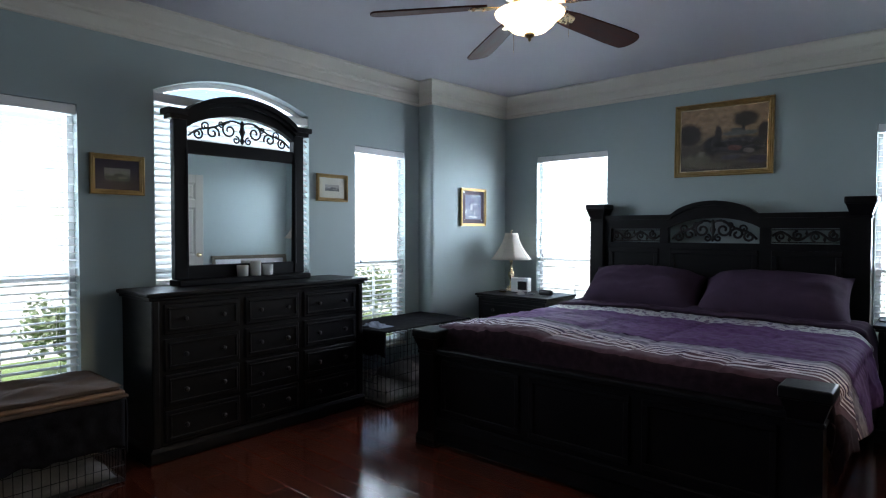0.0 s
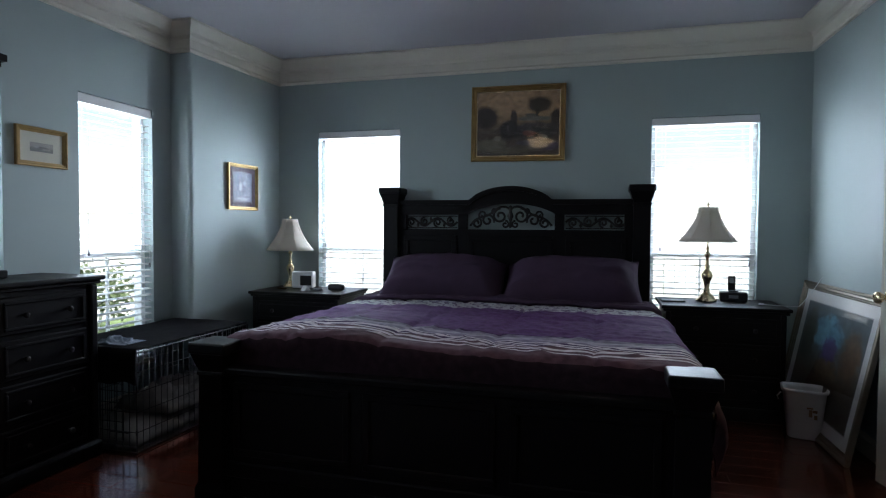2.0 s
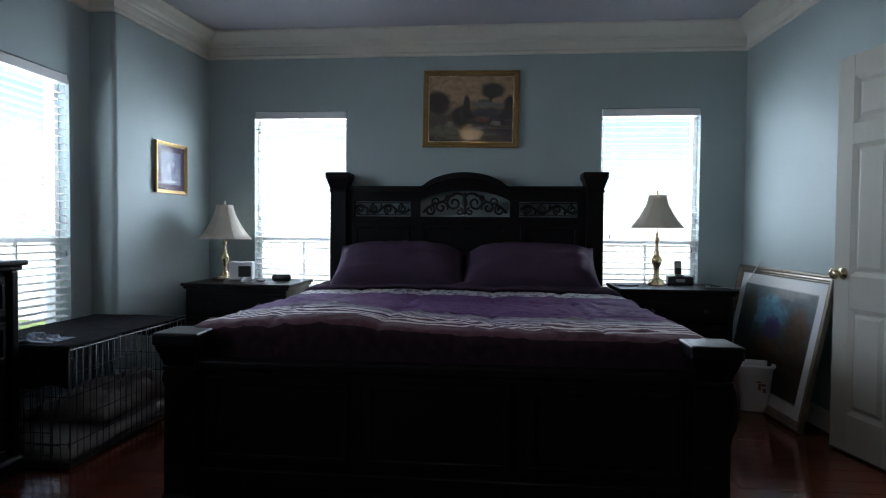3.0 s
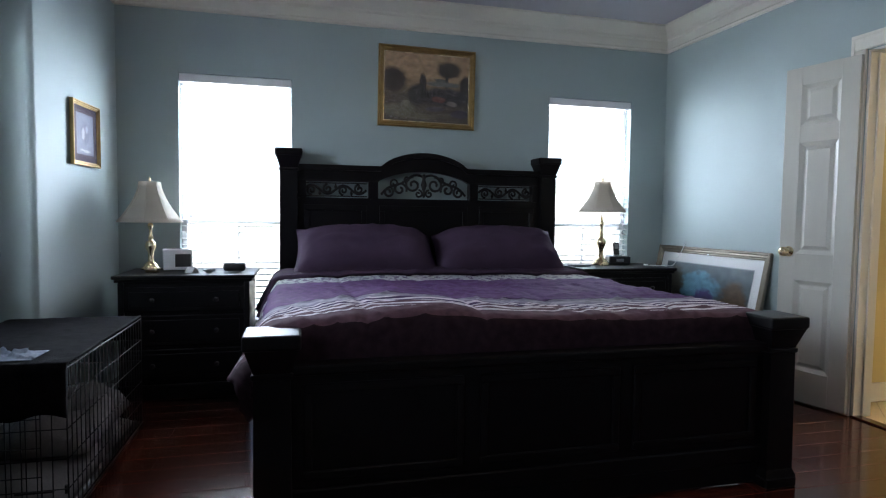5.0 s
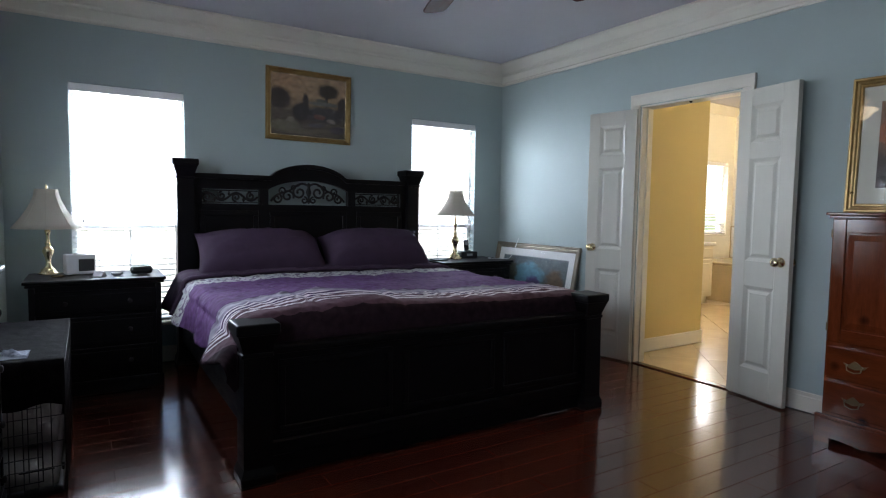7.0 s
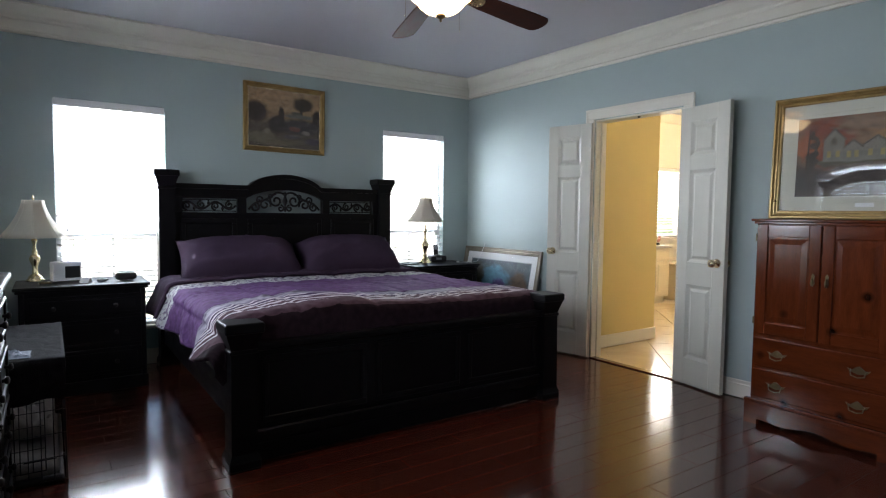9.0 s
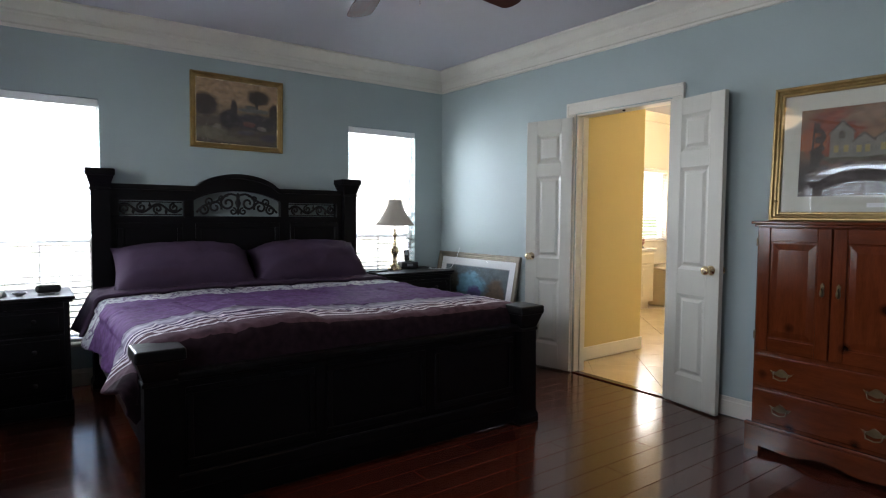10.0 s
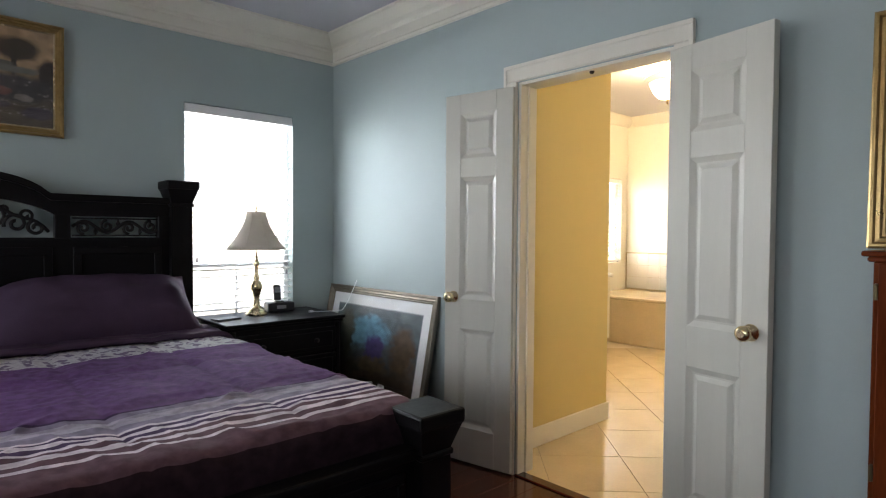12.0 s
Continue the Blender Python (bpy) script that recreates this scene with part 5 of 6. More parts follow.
bmesh.ops.transform(bm, matrix=pose((MX0 + MX1) / 2, MYC, 1.972, 0, 0, 90), verts=list(bm.verts))
part("scrollwork", bm, M_IRON, mir, "dark iron scrollwork")
for i, (x, y, h) in enumerate(((-3.335, 2.165, 0.075), (-3.335, 2.262, 0.10), (-3.335, 2.355, 0.075))):
    c = thing("candle_holder", "short ivory candle in a glass cup before the mirror", "candle", "three candles", at=(x, y, DZ + 0.041))
    part("cup", lathe(B(), [(0.030, 0), (0.036, 0.004), (0.038, h), (0.034, h), (0.031, h - 0.02)], seg=20), M_WAX, c)
    part("wick", lathe(B(), [(0.0015, h - 0.021), (0.001, h - 0.005)], seg=6), M_IRON, c)

# ---- wire crates ----


wires = {}


def wire_mesh(length, rad):
    key = (round(length, 3), round(rad, 4))
    if key not in wires:
        wires[key] = mesh("wire", tube(B(), [(0, 0, 0), (0, 0, length)], rad, 5), M_WIRE)
    return wires[key]


def grid_panel(name, parent, o, u, v, nu, nv, rad=0.0022, rim=0.004):
    """A panel of crossing wires from corner o, along u and v, with a stouter rim."""
    o, u, v = Vector(o), Vector(u), Vector(v)
    panel = part(name, tube(B(), [o, o + u, o + u + v, o + v], rim, 6, closed=True), M_WIRE, parent)
    for d, e, n in ((u, v, nu), (v, u, nv)):
        for i in range(1, n):
            w = new("wire", wire_mesh(e.length, rad))
            w.parent = panel
            w.matrix_basis = Matrix.Translation(o + d * i / n) @ e.to_track_quat("Z", "Y").to_matrix().to_4x4()
    return panel


def crate(x0, x1, y0, y1, h, label):
    root = thing("wire_crate", label, "pet crate", "wire pet crates")
    w, l = x1 - x0, y1 - y0
    z = 0.012
    grid_panel("end_panel", root, (x0, y0, z), (w, 0, 0), (0, 0, h - z), 12, 5)
    grid_panel("end_panel", root, (x0, y1, z), (w, 0, 0), (0, 0, h - z), 12, 5)
    grid_panel("side_panel", root, (x0, y0, z), (0, l, 0), (0, 0, h - z), 22, 5)
    grid_panel("side_panel", root, (x1, y0, z), (0, l, 0), (0, 0, h - z), 22, 5)
    grid_panel("top_panel", root, (x0, y0, h), (w, 0, 0), (0, l, 0), 12, 8)
    for q in ((x0 + 0.01, y0 + 0.01), (x1 - 0.01, y0 + 0.01)):
        part("latch", tube(B(), [(*q, 0.10), (*q, 0.13)], 0.006, 6), M_WIRE, root)
    d = grid_panel("crate_door", root, (x0 + 0.08, y0 - 0.008, 0.07), (w - 0.16, 0, 0), (0, 0, h - 0.14), 9, 4, rim=0.0035)
    part("latch_bar", tube(B(), [(x1 - 0.16, y0 - 0.014, 0.12), (x1 - 0.04, y0 - 0.014, 0.12)], 0.004, 6), M_WIRE, d)
    part("tray", box(B(), x0 + 0.012, x1 - 0.012, y0 + 0.012, y1 - 0.012, 0.004, 0.03, 0.01, 2), M_BLACKPL, root)
    return root


def lump(name, x0, x1, y0, y1, z0, h, material, label, category, seed, edge=0.25):
    """A soft padded body with an uneven top."""
    bm = B()
    n = 28
    top, bot = [], []
    for j in range(n + 1):
        rt, rb = [], []
        for i in range(n + 1):
            u, v = 2 * i / n - 1, 2 * j / n - 1
            e = max(0.0, (1 - abs(u) ** 5) * (1 - abs(v) ** 5)) ** 0.5
            k = h * e * (1 - edge + edge * noise.noise(Vector((u * 2 + seed, v * 2, seed))) + 0.4 * edge * noise.noise(Vector((u * 6, v * 6, seed))))
            x, y = (x0 + x1) / 2 + u * (x1 - x0) / 2, (y0 + y1) / 2 + v * (y1 - y0) / 2
            rt.append(bm.verts.new((x, y, z0 + max(k, 0.001 if 0 < i < n and 0 < j < n else 0.0))))
            rb.append(rt[-1] if i in (0, n) or j in (0, n) else bm.verts.new((x, y, z0)))
        top.append(rt)
        bot.append(rb)
    for g, s in ((top, 1), (bot, -1)):
        for j in range(n):
            for i in range(n):
                c = [g[j][i], g[j][i + 1], g[j + 1][i + 1], g[j + 1][i]]
                bm.faces.new(c if s > 0 else c[::-1]).smooth = True
    return solid(name, bm, material, label, category)


def cover(name, x0, x1, y0, y1, z, hang, material, label, side=0.0):
    """A cloth laid over a crate, with its edge hanging down in front and behind."""
    bm = B()
    nx, ny = 40, 60
    rows = []
    for j in range(ny + 1):
        row = []
        s = -hang[0] + (y1 - y0 + hang[0] + hang[1]) * j / ny
        for i in range(nx + 1):
            x = x0 + (x1 - x0) * i / nx
            w = 0.006 * noise.noise(Vector((x * 9, s * 9, 2.0))) + 0.003 * noise.noise(Vector((x * 30, s * 30, 1.0)))
            if s < 0:
                wave = 0.03 * noise.noise(Vector((x * 7, 0.4, 8)))
                row.append(bm.verts.new((x, y0 - 0.008 + w * 0.8, z + s * (1 + wave * 5))))
            elif s > y1 - y0:
                row.append(bm.verts.new((x, y1 + 0.008 + w * 0.8, z - (s - (y1 - y0)))))
            else:
                row.append(bm.verts.new((x, y0 + s, z + abs(w) + 0.002)))
        rows.append(row)
    for p, q in zip(rows, rows[1:]):
        for i in range(nx):
            bm.faces.new((p[i], p[i + 1], q[i + 1], q[i])).smooth = True
    if side:
        rows = []
        for k in range(15):
            f = k / 14
            rows.append([bm.verts.new((x1 + 0.006 + 0.012 * noise.noise(Vector((j * 0.4, f * 3, 5.0))) * min(1, f * 3), y0 + (y1 - y0) * j / 40, z + 0.004 - side * f * (1 + 0.12 * noise.noise(Vector((j * 0.25, 0.0, 3.0)))))) for j in range(41)])
        for p, q in zip(rows, rows[1:]):
            for j in range(40):
                bm.faces.new((p[j], p[j + 1], q[j + 1], q[j])).smooth = True
    ob = solid(name, bm, material, label, "blanket")
    md = ob.modifiers.new("thick", "SOLIDIFY")
    md.thickness, md.offset = 0.008, 1
    return ob


C1 = (-3.43, -2.855, 3.03, 4.02)
crate(*C1, 0.55, "black wire pet crate under a fleece cover")
cover("crate_cover", C1[0] - 0.005, C1[1] + 0.003, C1[2], C1[3], 0.558, (0.17, 0.12), M_FLEECE, "black fleece blanket draped over the wire crate")
lump("crate_cushion", C1[0] + 0.03, C1[1] - 0.03, C1[2] + 0.03, C1[3] - 0.03, 0.031, 0.10, M_CUSHION, "pale fleece cushion lying in the crate", "cushion", 3.0)
lump("crate_blanket", C1[0] + 0.12, C1[1] - 0.04, C1[2] + 0.30, C1[3] - 0.04, 0.125, 0.20, M_CUSHION, "rumpled pale blanket heaped in the crate", "blanket", 5.0, 0.5)
lump("cloth", -3.20, -2.98, 3.08, 3.24, 0.572, 0.05, M_TOWEL, "crumpled grey-blue cloth on the fleece cover", "cloth", 9.0, 0.9)
C2 = (-3.46, -2.95, 0.46, 1.27)
crate(*C2, 0.43, "black wire pet crate beside the dresser")
lump("top_blanket", C2[0] + 0.01, C2[1] - 0.0, C2[2] + 0.02, C2[3] + 0.0, 0.506, 0.045, M_BROWNCLOTH, "brown rumpled blanket topping the folded stack", "blanket", 6.0, 0.7)
lump("crate_cushion", C2[0] + 0.03, C2[1] - 0.03, C2[2] + 0.03, C2[3] - 0.03, 0.031, 0.12, M_CUSHION, "pale rumpled cushion lying in the crate", "cushion", 4.0, 0.4)
for k, (mm, nm) in enumerate(((M_BROWNCLOTH, "dark brown"), (M_TANCLOTH, "tan"), (M_BROWNCLOTH, "dark brown"))):
    bm = box(B(), C2[0] - 0.01 + 0.01 * k, C2[1] + 0.02 - 0.014 * k, C2[2] + 0.01 * k, C2[3] + 0.02 - 0.015 * k, 0.445 + 0.020 * k, 0.4645 + 0.020 * k, 0.009, 3)
    bmesh.ops.subdivide_edges(bm, edges=[e for e in bm.edges if e.calc_length() > 0.3], cuts=24, use_grid_fill=True)
    for v in bm.verts:
        q = Vector((v.co.x * 6, v.co.y * 6, k * 3.0))
        v.co += Vector((0.014 * noise.noise(q), 0.014 * noise.noise(q + Vector((9, 0, 0))), 0.004 * noise.noise(q * 1.5)))
    for f in bm.faces:
        f.smooth = True
    solid("folded_blanket", bm, mm, nm + " folded blanket stacked on the wire crate", "blanket", "folded blankets on the crate")
cover("crate_cover", C2[0], C2[1] + 0.004, C2[2], C2[3] + 0.0, 0.434, (0.1, 0.28), M_FLEECE, "dark blanket draped over the second crate", 0.24)

# ---- ceiling fan ----
fan = thing("ceiling_fan", "five-blade mahogany ceiling fan with a lit alabaster bowl", "ceiling fan", at=(-1.24, 2.43, 0))
part("canopy", lathe(B(), [(0.075, ZC - 0.001), (0.078, ZC - 0.02), (0.05, ZC - 0.05), (0.02, ZC - 0.06)], seg=24), M_BRASS, fan)
part("downrod", lathe(B(), [(0.012, ZC - 0.06), (0.012, 2.50)], seg=12), M_BRASS, fan)
part("motor", lathe(B(), [(0.03, 2.51), (0.09, 2.50), (0.125, 2.47), (0.13, 2.42), (0.11, 2.385), (0.075, 2.37), (0.06, 2.36)], seg=32), M_BRASS, fan, "round brass motor housing")
part("switch_housing", lathe(B(), [(0.06, 2.36), (0.062, 2.34), (0.05, 2.33), (0.05, 2.325)], seg=24), M_BRASS, fan)
part("lamp_bowl", lathe(B(), [(0.004, 2.226), (0.05, 2.230), (0.083, 2.243), (0.110, 2.266), (0.127, 2.288), (0.158, 2.312), (0.162, 2.319), (0.15, 2.322), (0.01, 2.323)], seg=36), M_BOWL, fan, "glowing alabaster glass bowl")
part("finial", lathe(B(), [(0.003, 2.190), (0.007, 2.196), (0.006, 2.204), (0.022, 2.212), (0.026, 2.222), (0.018, 2.228)], seg=14), M_OLDBRASS, fan)
for a in (0.4, 2.6):
    part("pull_chain", tube(B(), [(0.055 * math.cos(a), 0.055 * math.sin(a) - 0.0, 2.34), (0.176 * math.cos(a), 0.176 * math.sin(a), 2.33), (0.178 * math.cos(a), 0.178 * math.sin(a), 2.19)], 0.0012, 5), M_BRASS, fan)
bm = B()
n = 12
outl = [(0.20, -0.045), (0.28, -0.058), (0.60, -0.072), (0.70, -0.070)] + [(0.70 + 0.045 * math.sin(i * math.pi / n), -0.070 * math.cos(i * math.pi / n)) for i in range(1, n)] + [(0.70, 0.070), (0.60, 0.072), (0.28, 0.058), (0.20, 0.045)]
prism(bm, outl, "z", -0.004, 0.004)
blade_me = mesh("blade", bm, M_BLADE)
bm = B()
prism(bm, [(0.06, -0.02), (0.13, -0.012), (0.20, -0.04), (0.27, -0.03), (0.285, 0), (0.27, 0.03), (0.20, 0.04), (0.13, 0.012), (0.06, 0.02)], "z", -0.011, -0.005)
for q in ((0.215, -0.025), (0.215, 0.025), (0.262, 0)):
    lathe(bm, [(0.006, -0.016), (0.006, -0.010)], (*q, 0), 8)
iron_me = mesh("blade_iron", bm, M_BRASS)
for k in range(5):
    b = new("blade", blade_me)
    b.parent = fan
    b.matrix_basis = pose(0, 0, 2.362, 0, 0, 3.5 + 72 * k) @ pose(0, 0, 0, -12, 3.2, 0)
    ir = new("blade_iron", iron_me)
    ir.parent = b
for k in range(4):
    a = math.radians(45 + 90 * k)
    part("bulb_socket", tube(B(), [(0.045 * math.cos(a), 0.045 * math.sin(a), 2.335), (0.10 * math.cos(a), 0.10 * math.sin(a), 2.345)], 0.012, 8), M_BRASS, fan)
fl = bpy.data.lights.new("fan_bulb", "POINT")
fl.energy, fl.color, fl.shadow_soft_size = 8.0, (1.0, 0.66, 0.34), 0.05
new("fan_bulb", fl).location = (-1.24, 2.43, 2.345)

# ---- pine chest ----
chest = thing("pine_chest", "tall red pine chest with two doors and two drawers", "chest")
KX, KX1, KY0, KY1 = 0.56, 0.960, 1.02, 1.77
part("body", box(B(), KX + 0.02, KX1, KY0 + 0.015, KY1 - 0.015, 0.13, KZ - 0.03, 0.003), M_PINE, chest)
bm = box(B(), KX - 0.012, KX1, KY0 - 0.008, KY1 + 0.008, KZ - 0.016, KZ, 0.006, 2)
box(bm, KX + 0.002, KX1, KY0 + 0.004, KY1 - 0.004, KZ - 0.03, KZ - 0.016, 0.004)
part("top", bm, M_PINEH, chest)
bm = B()
out = [(KY0 - 0.005, 0.13), (KY0 - 0.005, 0.0), (KY0 + 0.07, 0.0)] + [(KY0 + 0.07 + 0.61 * i / 20, 0.022 + 0.018 * math.sin(i / 20 * math.pi) + 0.010 * math.cos(i / 20 * 4 * math.pi)) for i in range(21)] + [(KY1 - 0.07, 0.0), (KY1 + 0.005, 0.0), (KY1 + 0.005, 0.13)]
prism(bm, out, "x", KX - 0.008, KX + 0.018)
part("scalloped_apron", bm, M_PINEH, chest)
for y in (KY0 + 0.0, KY1 - 0.02):
    part("side_base", box(B(), KX + 0.018, KX1, y, y + 0.02, 0.0, 0.13, 0.003), M_PINE, chest)
part("base_moulding", box(B(), KX - 0.012, KX + 0.016, KY0 - 0.008, KY1 + 0.008, 0.131, 0.15, 0.006, 2), M_PINEH, chest)
KM = (KY0 + KY1) / 2
for ya, yb, s in ((KY0 + 0.03, KM - 0.003, 1), (KM + 0.003, KY1 - 0.03, -1)):
    za, zb = 0.545, 1.185
    d = part("door", box(B(), KX + 0.006, KX + 0.0205, ya, yb, za, zb, 0.003), M_PINE, chest)
    for a, b, c, e, mm, nm in ((ya, ya + 0.06, za, zb, M_PINE, "stile"), (yb - 0.06, yb, za, zb, M_PINE, "stile"), (ya + 0.06, yb - 0.06, za, za + 0.07, M_PINEH, "rail"), (ya + 0.06, yb - 0.06, zb - 0.07, zb, M_PINEH, "rail")):
        part(nm, box(B(), KX - 0.004, KX + 0.0065, a, b, c, e, 0.003), mm, d)
    bm = B()
    ro = [(ya + 0.07, za + 0.08), (yb - 0.07, za + 0.08), (yb - 0.07, zb - 0.08), (ya + 0.07, zb - 0.08)]
    c0 = [bm.verts.new((KX + 0.0055, *p)) for p in ro]
    ri = [(ya + 0.10, za + 0.11), (yb - 0.10, za + 0.11), (yb - 0.10, zb - 0.11), (ya + 0.10, zb - 0.11)]
    c1 = [bm.verts.new((KX - 0.003, *p)) for p in ri]
    for i in range(4):
        bm.faces.new((c0[i], c0[(i + 1) % 4], c1[(i + 1) % 4], c1[i]))
    bm.faces.new(c1)
    part("raised_panel", bm, M_PINE, d)
    yk = (yb - 0.032) if s > 0 else (ya + 0.032)
    bm = B()
    prism(bm, [(yk, 0.925), (yk - 0.009, 0.91), (yk - 0.006, 0.89), (yk - 0.010, 0.87), (yk, 0.85), (yk + 0.010, 0.87), (yk + 0.006, 0.89), (yk + 0.009, 0.91)], "x", KX - 0.007, KX - 0.004)
    lathe(bm, [(0.004, -0.028), (0.008, -0.016), (0.006, 0), (0.003, 0.012)], (KX - 0.016, yk, 0.885), 10)
    tube(bm, [(KX - 0.005, yk, 0.90), (KX - 0.016, yk, 0.898)], 0.003, 6)
    part("teardrop_pull", bm, M_OLDBRASS, d, "antique brass teardrop pull")
    for z in (0.62, 1.11):
        yy = ya - 0.004 if s > 0 else yb + 0.004
        part("hinge", box(B(), KX - 0.006, KX + 0.012, yy - 0.005, yy + 0.005, z - 0.022, z + 0.022, 0.002), M_OLDBRASS, d)
for za, zb in ((0.165, 0.335), (0.35, 0.52)):
    d = part("drawer", box(B(), KX - 0.002, KX + 0.0205, KY0 + 0.03, KY1 - 0.03, za, zb, 0.007, 2), M_PINEH, chest)
    for y in (KY0 + 0.17, KY1 - 0.17):
        bm = B()
        zc = (za + zb) / 2
        prism(bm, [(y - 0.055, zc + 0.012), (y - 0.03, zc + 0.006), (y - 0.012, zc + 0.022), (y, zc + 0.028), (y + 0.012, zc + 0.022), (y + 0.03, zc + 0.006), (y + 0.055, zc + 0.012), (y + 0.04, zc - 0.006), (y, zc - 0.016), (y - 0.04, zc - 0.006)], "x", KX - 0.005, KX - 0.002)
        tube(bm, [(KX - 0.006, y - 0.036, zc + 0.004), (KX - 0.016, y - 0.036, zc), (KX - 0.019, y - 0.03, zc - 0.022), (KX - 0.019, y, zc - 0.030), (KX - 0.019, y + 0.03, zc - 0.022), (KX - 0.016, y + 0.036, zc), (KX - 0.006, y + 0.036, zc + 0.004)], 0.003, 6)
        part("bail_pull", bm, M_OLDBRASS, d, "antique brass bail pull")

# ---- small things on the nightstands and floor ----
radio = thing("desk_radio", "pale grey box radio with a dark grille", "radio", at=(-2.81, 4.74, NST + 0.001))
radio.rotation_euler = (0, 0, radians(12))
part("case", box(B(), -0.085, 0.085, -0.05, 0.05, 0.004, 0.135, 0.008, 2), M_PLASTIC, radio)
part("screen", box(B(), -0.015, 0.075, -0.0525, -0.0495, 0.025, 0.105, 0.002), M_BLACKPL, radio)
part("top_button", box(B(), -0.03, 0.03, -0.012, 0.012, 0.135, 0.139, 0.002), M_GREYPL, radio)
bm = B()
for x in (-0.07, 0.07):
    box(bm, x - 0.012, x + 0.012, -0.04, 0.04, 0.0, 0.0045, 0.001)
part("foot", bm, M_BLACKPL, radio)
spk = thing("small_speaker", "small black rounded fabric speaker on the nightstand", "speaker", at=(-2.455, 4.60, NST + 0.001))
bm = box(B(), -0.068, 0.068, -0.028, 0.028, 0.004, 0.056, 0.022, 4)
for f in bm.faces:
    f.smooth = True
part("body", bm, M_BLACKPL, spk)
part("foot", box(B(), -0.04, 0.04, -0.015, 0.015, 0.0, 0.006, 0.002), M_GREYPL, spk)
dish = thing("small_dish", "small pale oval dish on the nightstand", "dish", at=(-2.60, 4.58, NST + 0.001))
part("bowl", lathe(B(), [(0.018, 0), (0.034, 0.008), (0.04, 0.018), (0.037, 0.018), (0.03, 0.010), (0.004, 0.006)], seg=22, squash=0.7), M_GREYPL, dish)
bm = prism(B(), [(-0.03, 0), (0.03, 0), (0.0, 0.035)], "y", -0.03, 0.03)
bmesh.ops.transform(bm, matrix=pose(-2.70, 4.57, NST + 0.001, 0, 0, 60), verts=list(bm.verts))
solid("folded_card", bm, M_PLASTIC, "small folded white card on the nightstand", "card")
bm = box(B(), -0.035, 0.035, -0.02, 0.02, 0.0, 0.016, 0.005, 2)
bmesh.ops.transform(bm, matrix=pose(-2.925, 4.60, NST + 0.001, 0, 0, -20), verts=list(bm.verts))
solid("coaster_box", bm, M_OLDBRASS, "small brown box beside the brass lamp", "box")

dock = thing("clock_dock", "black clock radio dock with a small display", "clock radio", at=(0.40, 4.92, NST + 0.001))
dock.rotation_euler = (0, 0, radians(-8))
part("body", box(B(), -0.088, 0.088, -0.05, 0.05, 0, 0.062, 0.010, 2), M_BLACKPL, dock)
part("display", box(B(), -0.030, 0.030, -0.0525, -0.0495, 0.022, 0.044, 0.001), M_GREYPL, dock, "pale grey display")
part("cradle", box(B(), -0.03, 0.03, -0.02, 0.02, 0.062, 0.070, 0.003), M_BLACKPL, dock)
ph = solid("cordless_phone", box(B(), -0.024, 0.024, -0.009, 0.009, 0, 0.10, 0.006, 2, rot=pose(0.39, 4.925, NST + 0.073, -10, 0, -8)), M_BLACKPL, "black handset standing upright in the dock", "phone")
part("screen", box(B(), -0.016, 0.016, -0.0105, -0.0085, 0.05, 0.088, 0.001, rot=pose(0.39, 4.925, NST + 0.073, -10, 0, -8)), M_GREYPL, ph)
solid("tablet", box(B(), -0.075, 0.075, -0.045, 0.045, 0, 0.010, 0.004, 2, rot=pose(-0.01, 4.77, NST + 0.001, 0, 0, 10)), M_BLACKPL, "thin black tablet lying on the nightstand", "tablet")
cord = thing("charger_cable", "thin white charging cable trailing off the nightstand", "cable")
pts = []
for i in range(30):
    f = i / 29
    pts.append((0.54 + 0.34 * f, 4.74 - 0.05 * math.sin(f * 3), max(NST + 0.004, NST + 0.004 + 0.17 * max(0, f - 0.45) * 2 - 0.05 * math.sin(f * math.pi) * (f > 0.4))))
part("wire", tube(B(), pts, 0.0022, 6), M_PLASTIC, cord)
part("plug", box(B(), 0.52, 0.55, 4.73, 4.75, NST + 0.001, NST + 0.013, 0.003), M_PLASTIC, cord)

bin_ = thing("waste_bin", "white plastic waste bin with brown printed marks", "bin", at=(0.69, 4.38, 0))
bin_.scale = (0.8, 0.8, 0.86)
bin_.rotation_euler = (0, 0, radians(-12))
bm = B()
n = 32


def rr_ring(bm, hx, hy, z, r=0.05):
    vs = []
    for i in range(n):
        a = 2 * math.pi * i / n
        c, s = math.cos(a), math.sin(a)
        e = 0.45
        vs.append(bm.verts.new((hx * abs(c) ** e * (1 if c > 0 else -1), hy * abs(s) ** e * (1 if s > 0 else -1), z)))
    return vs


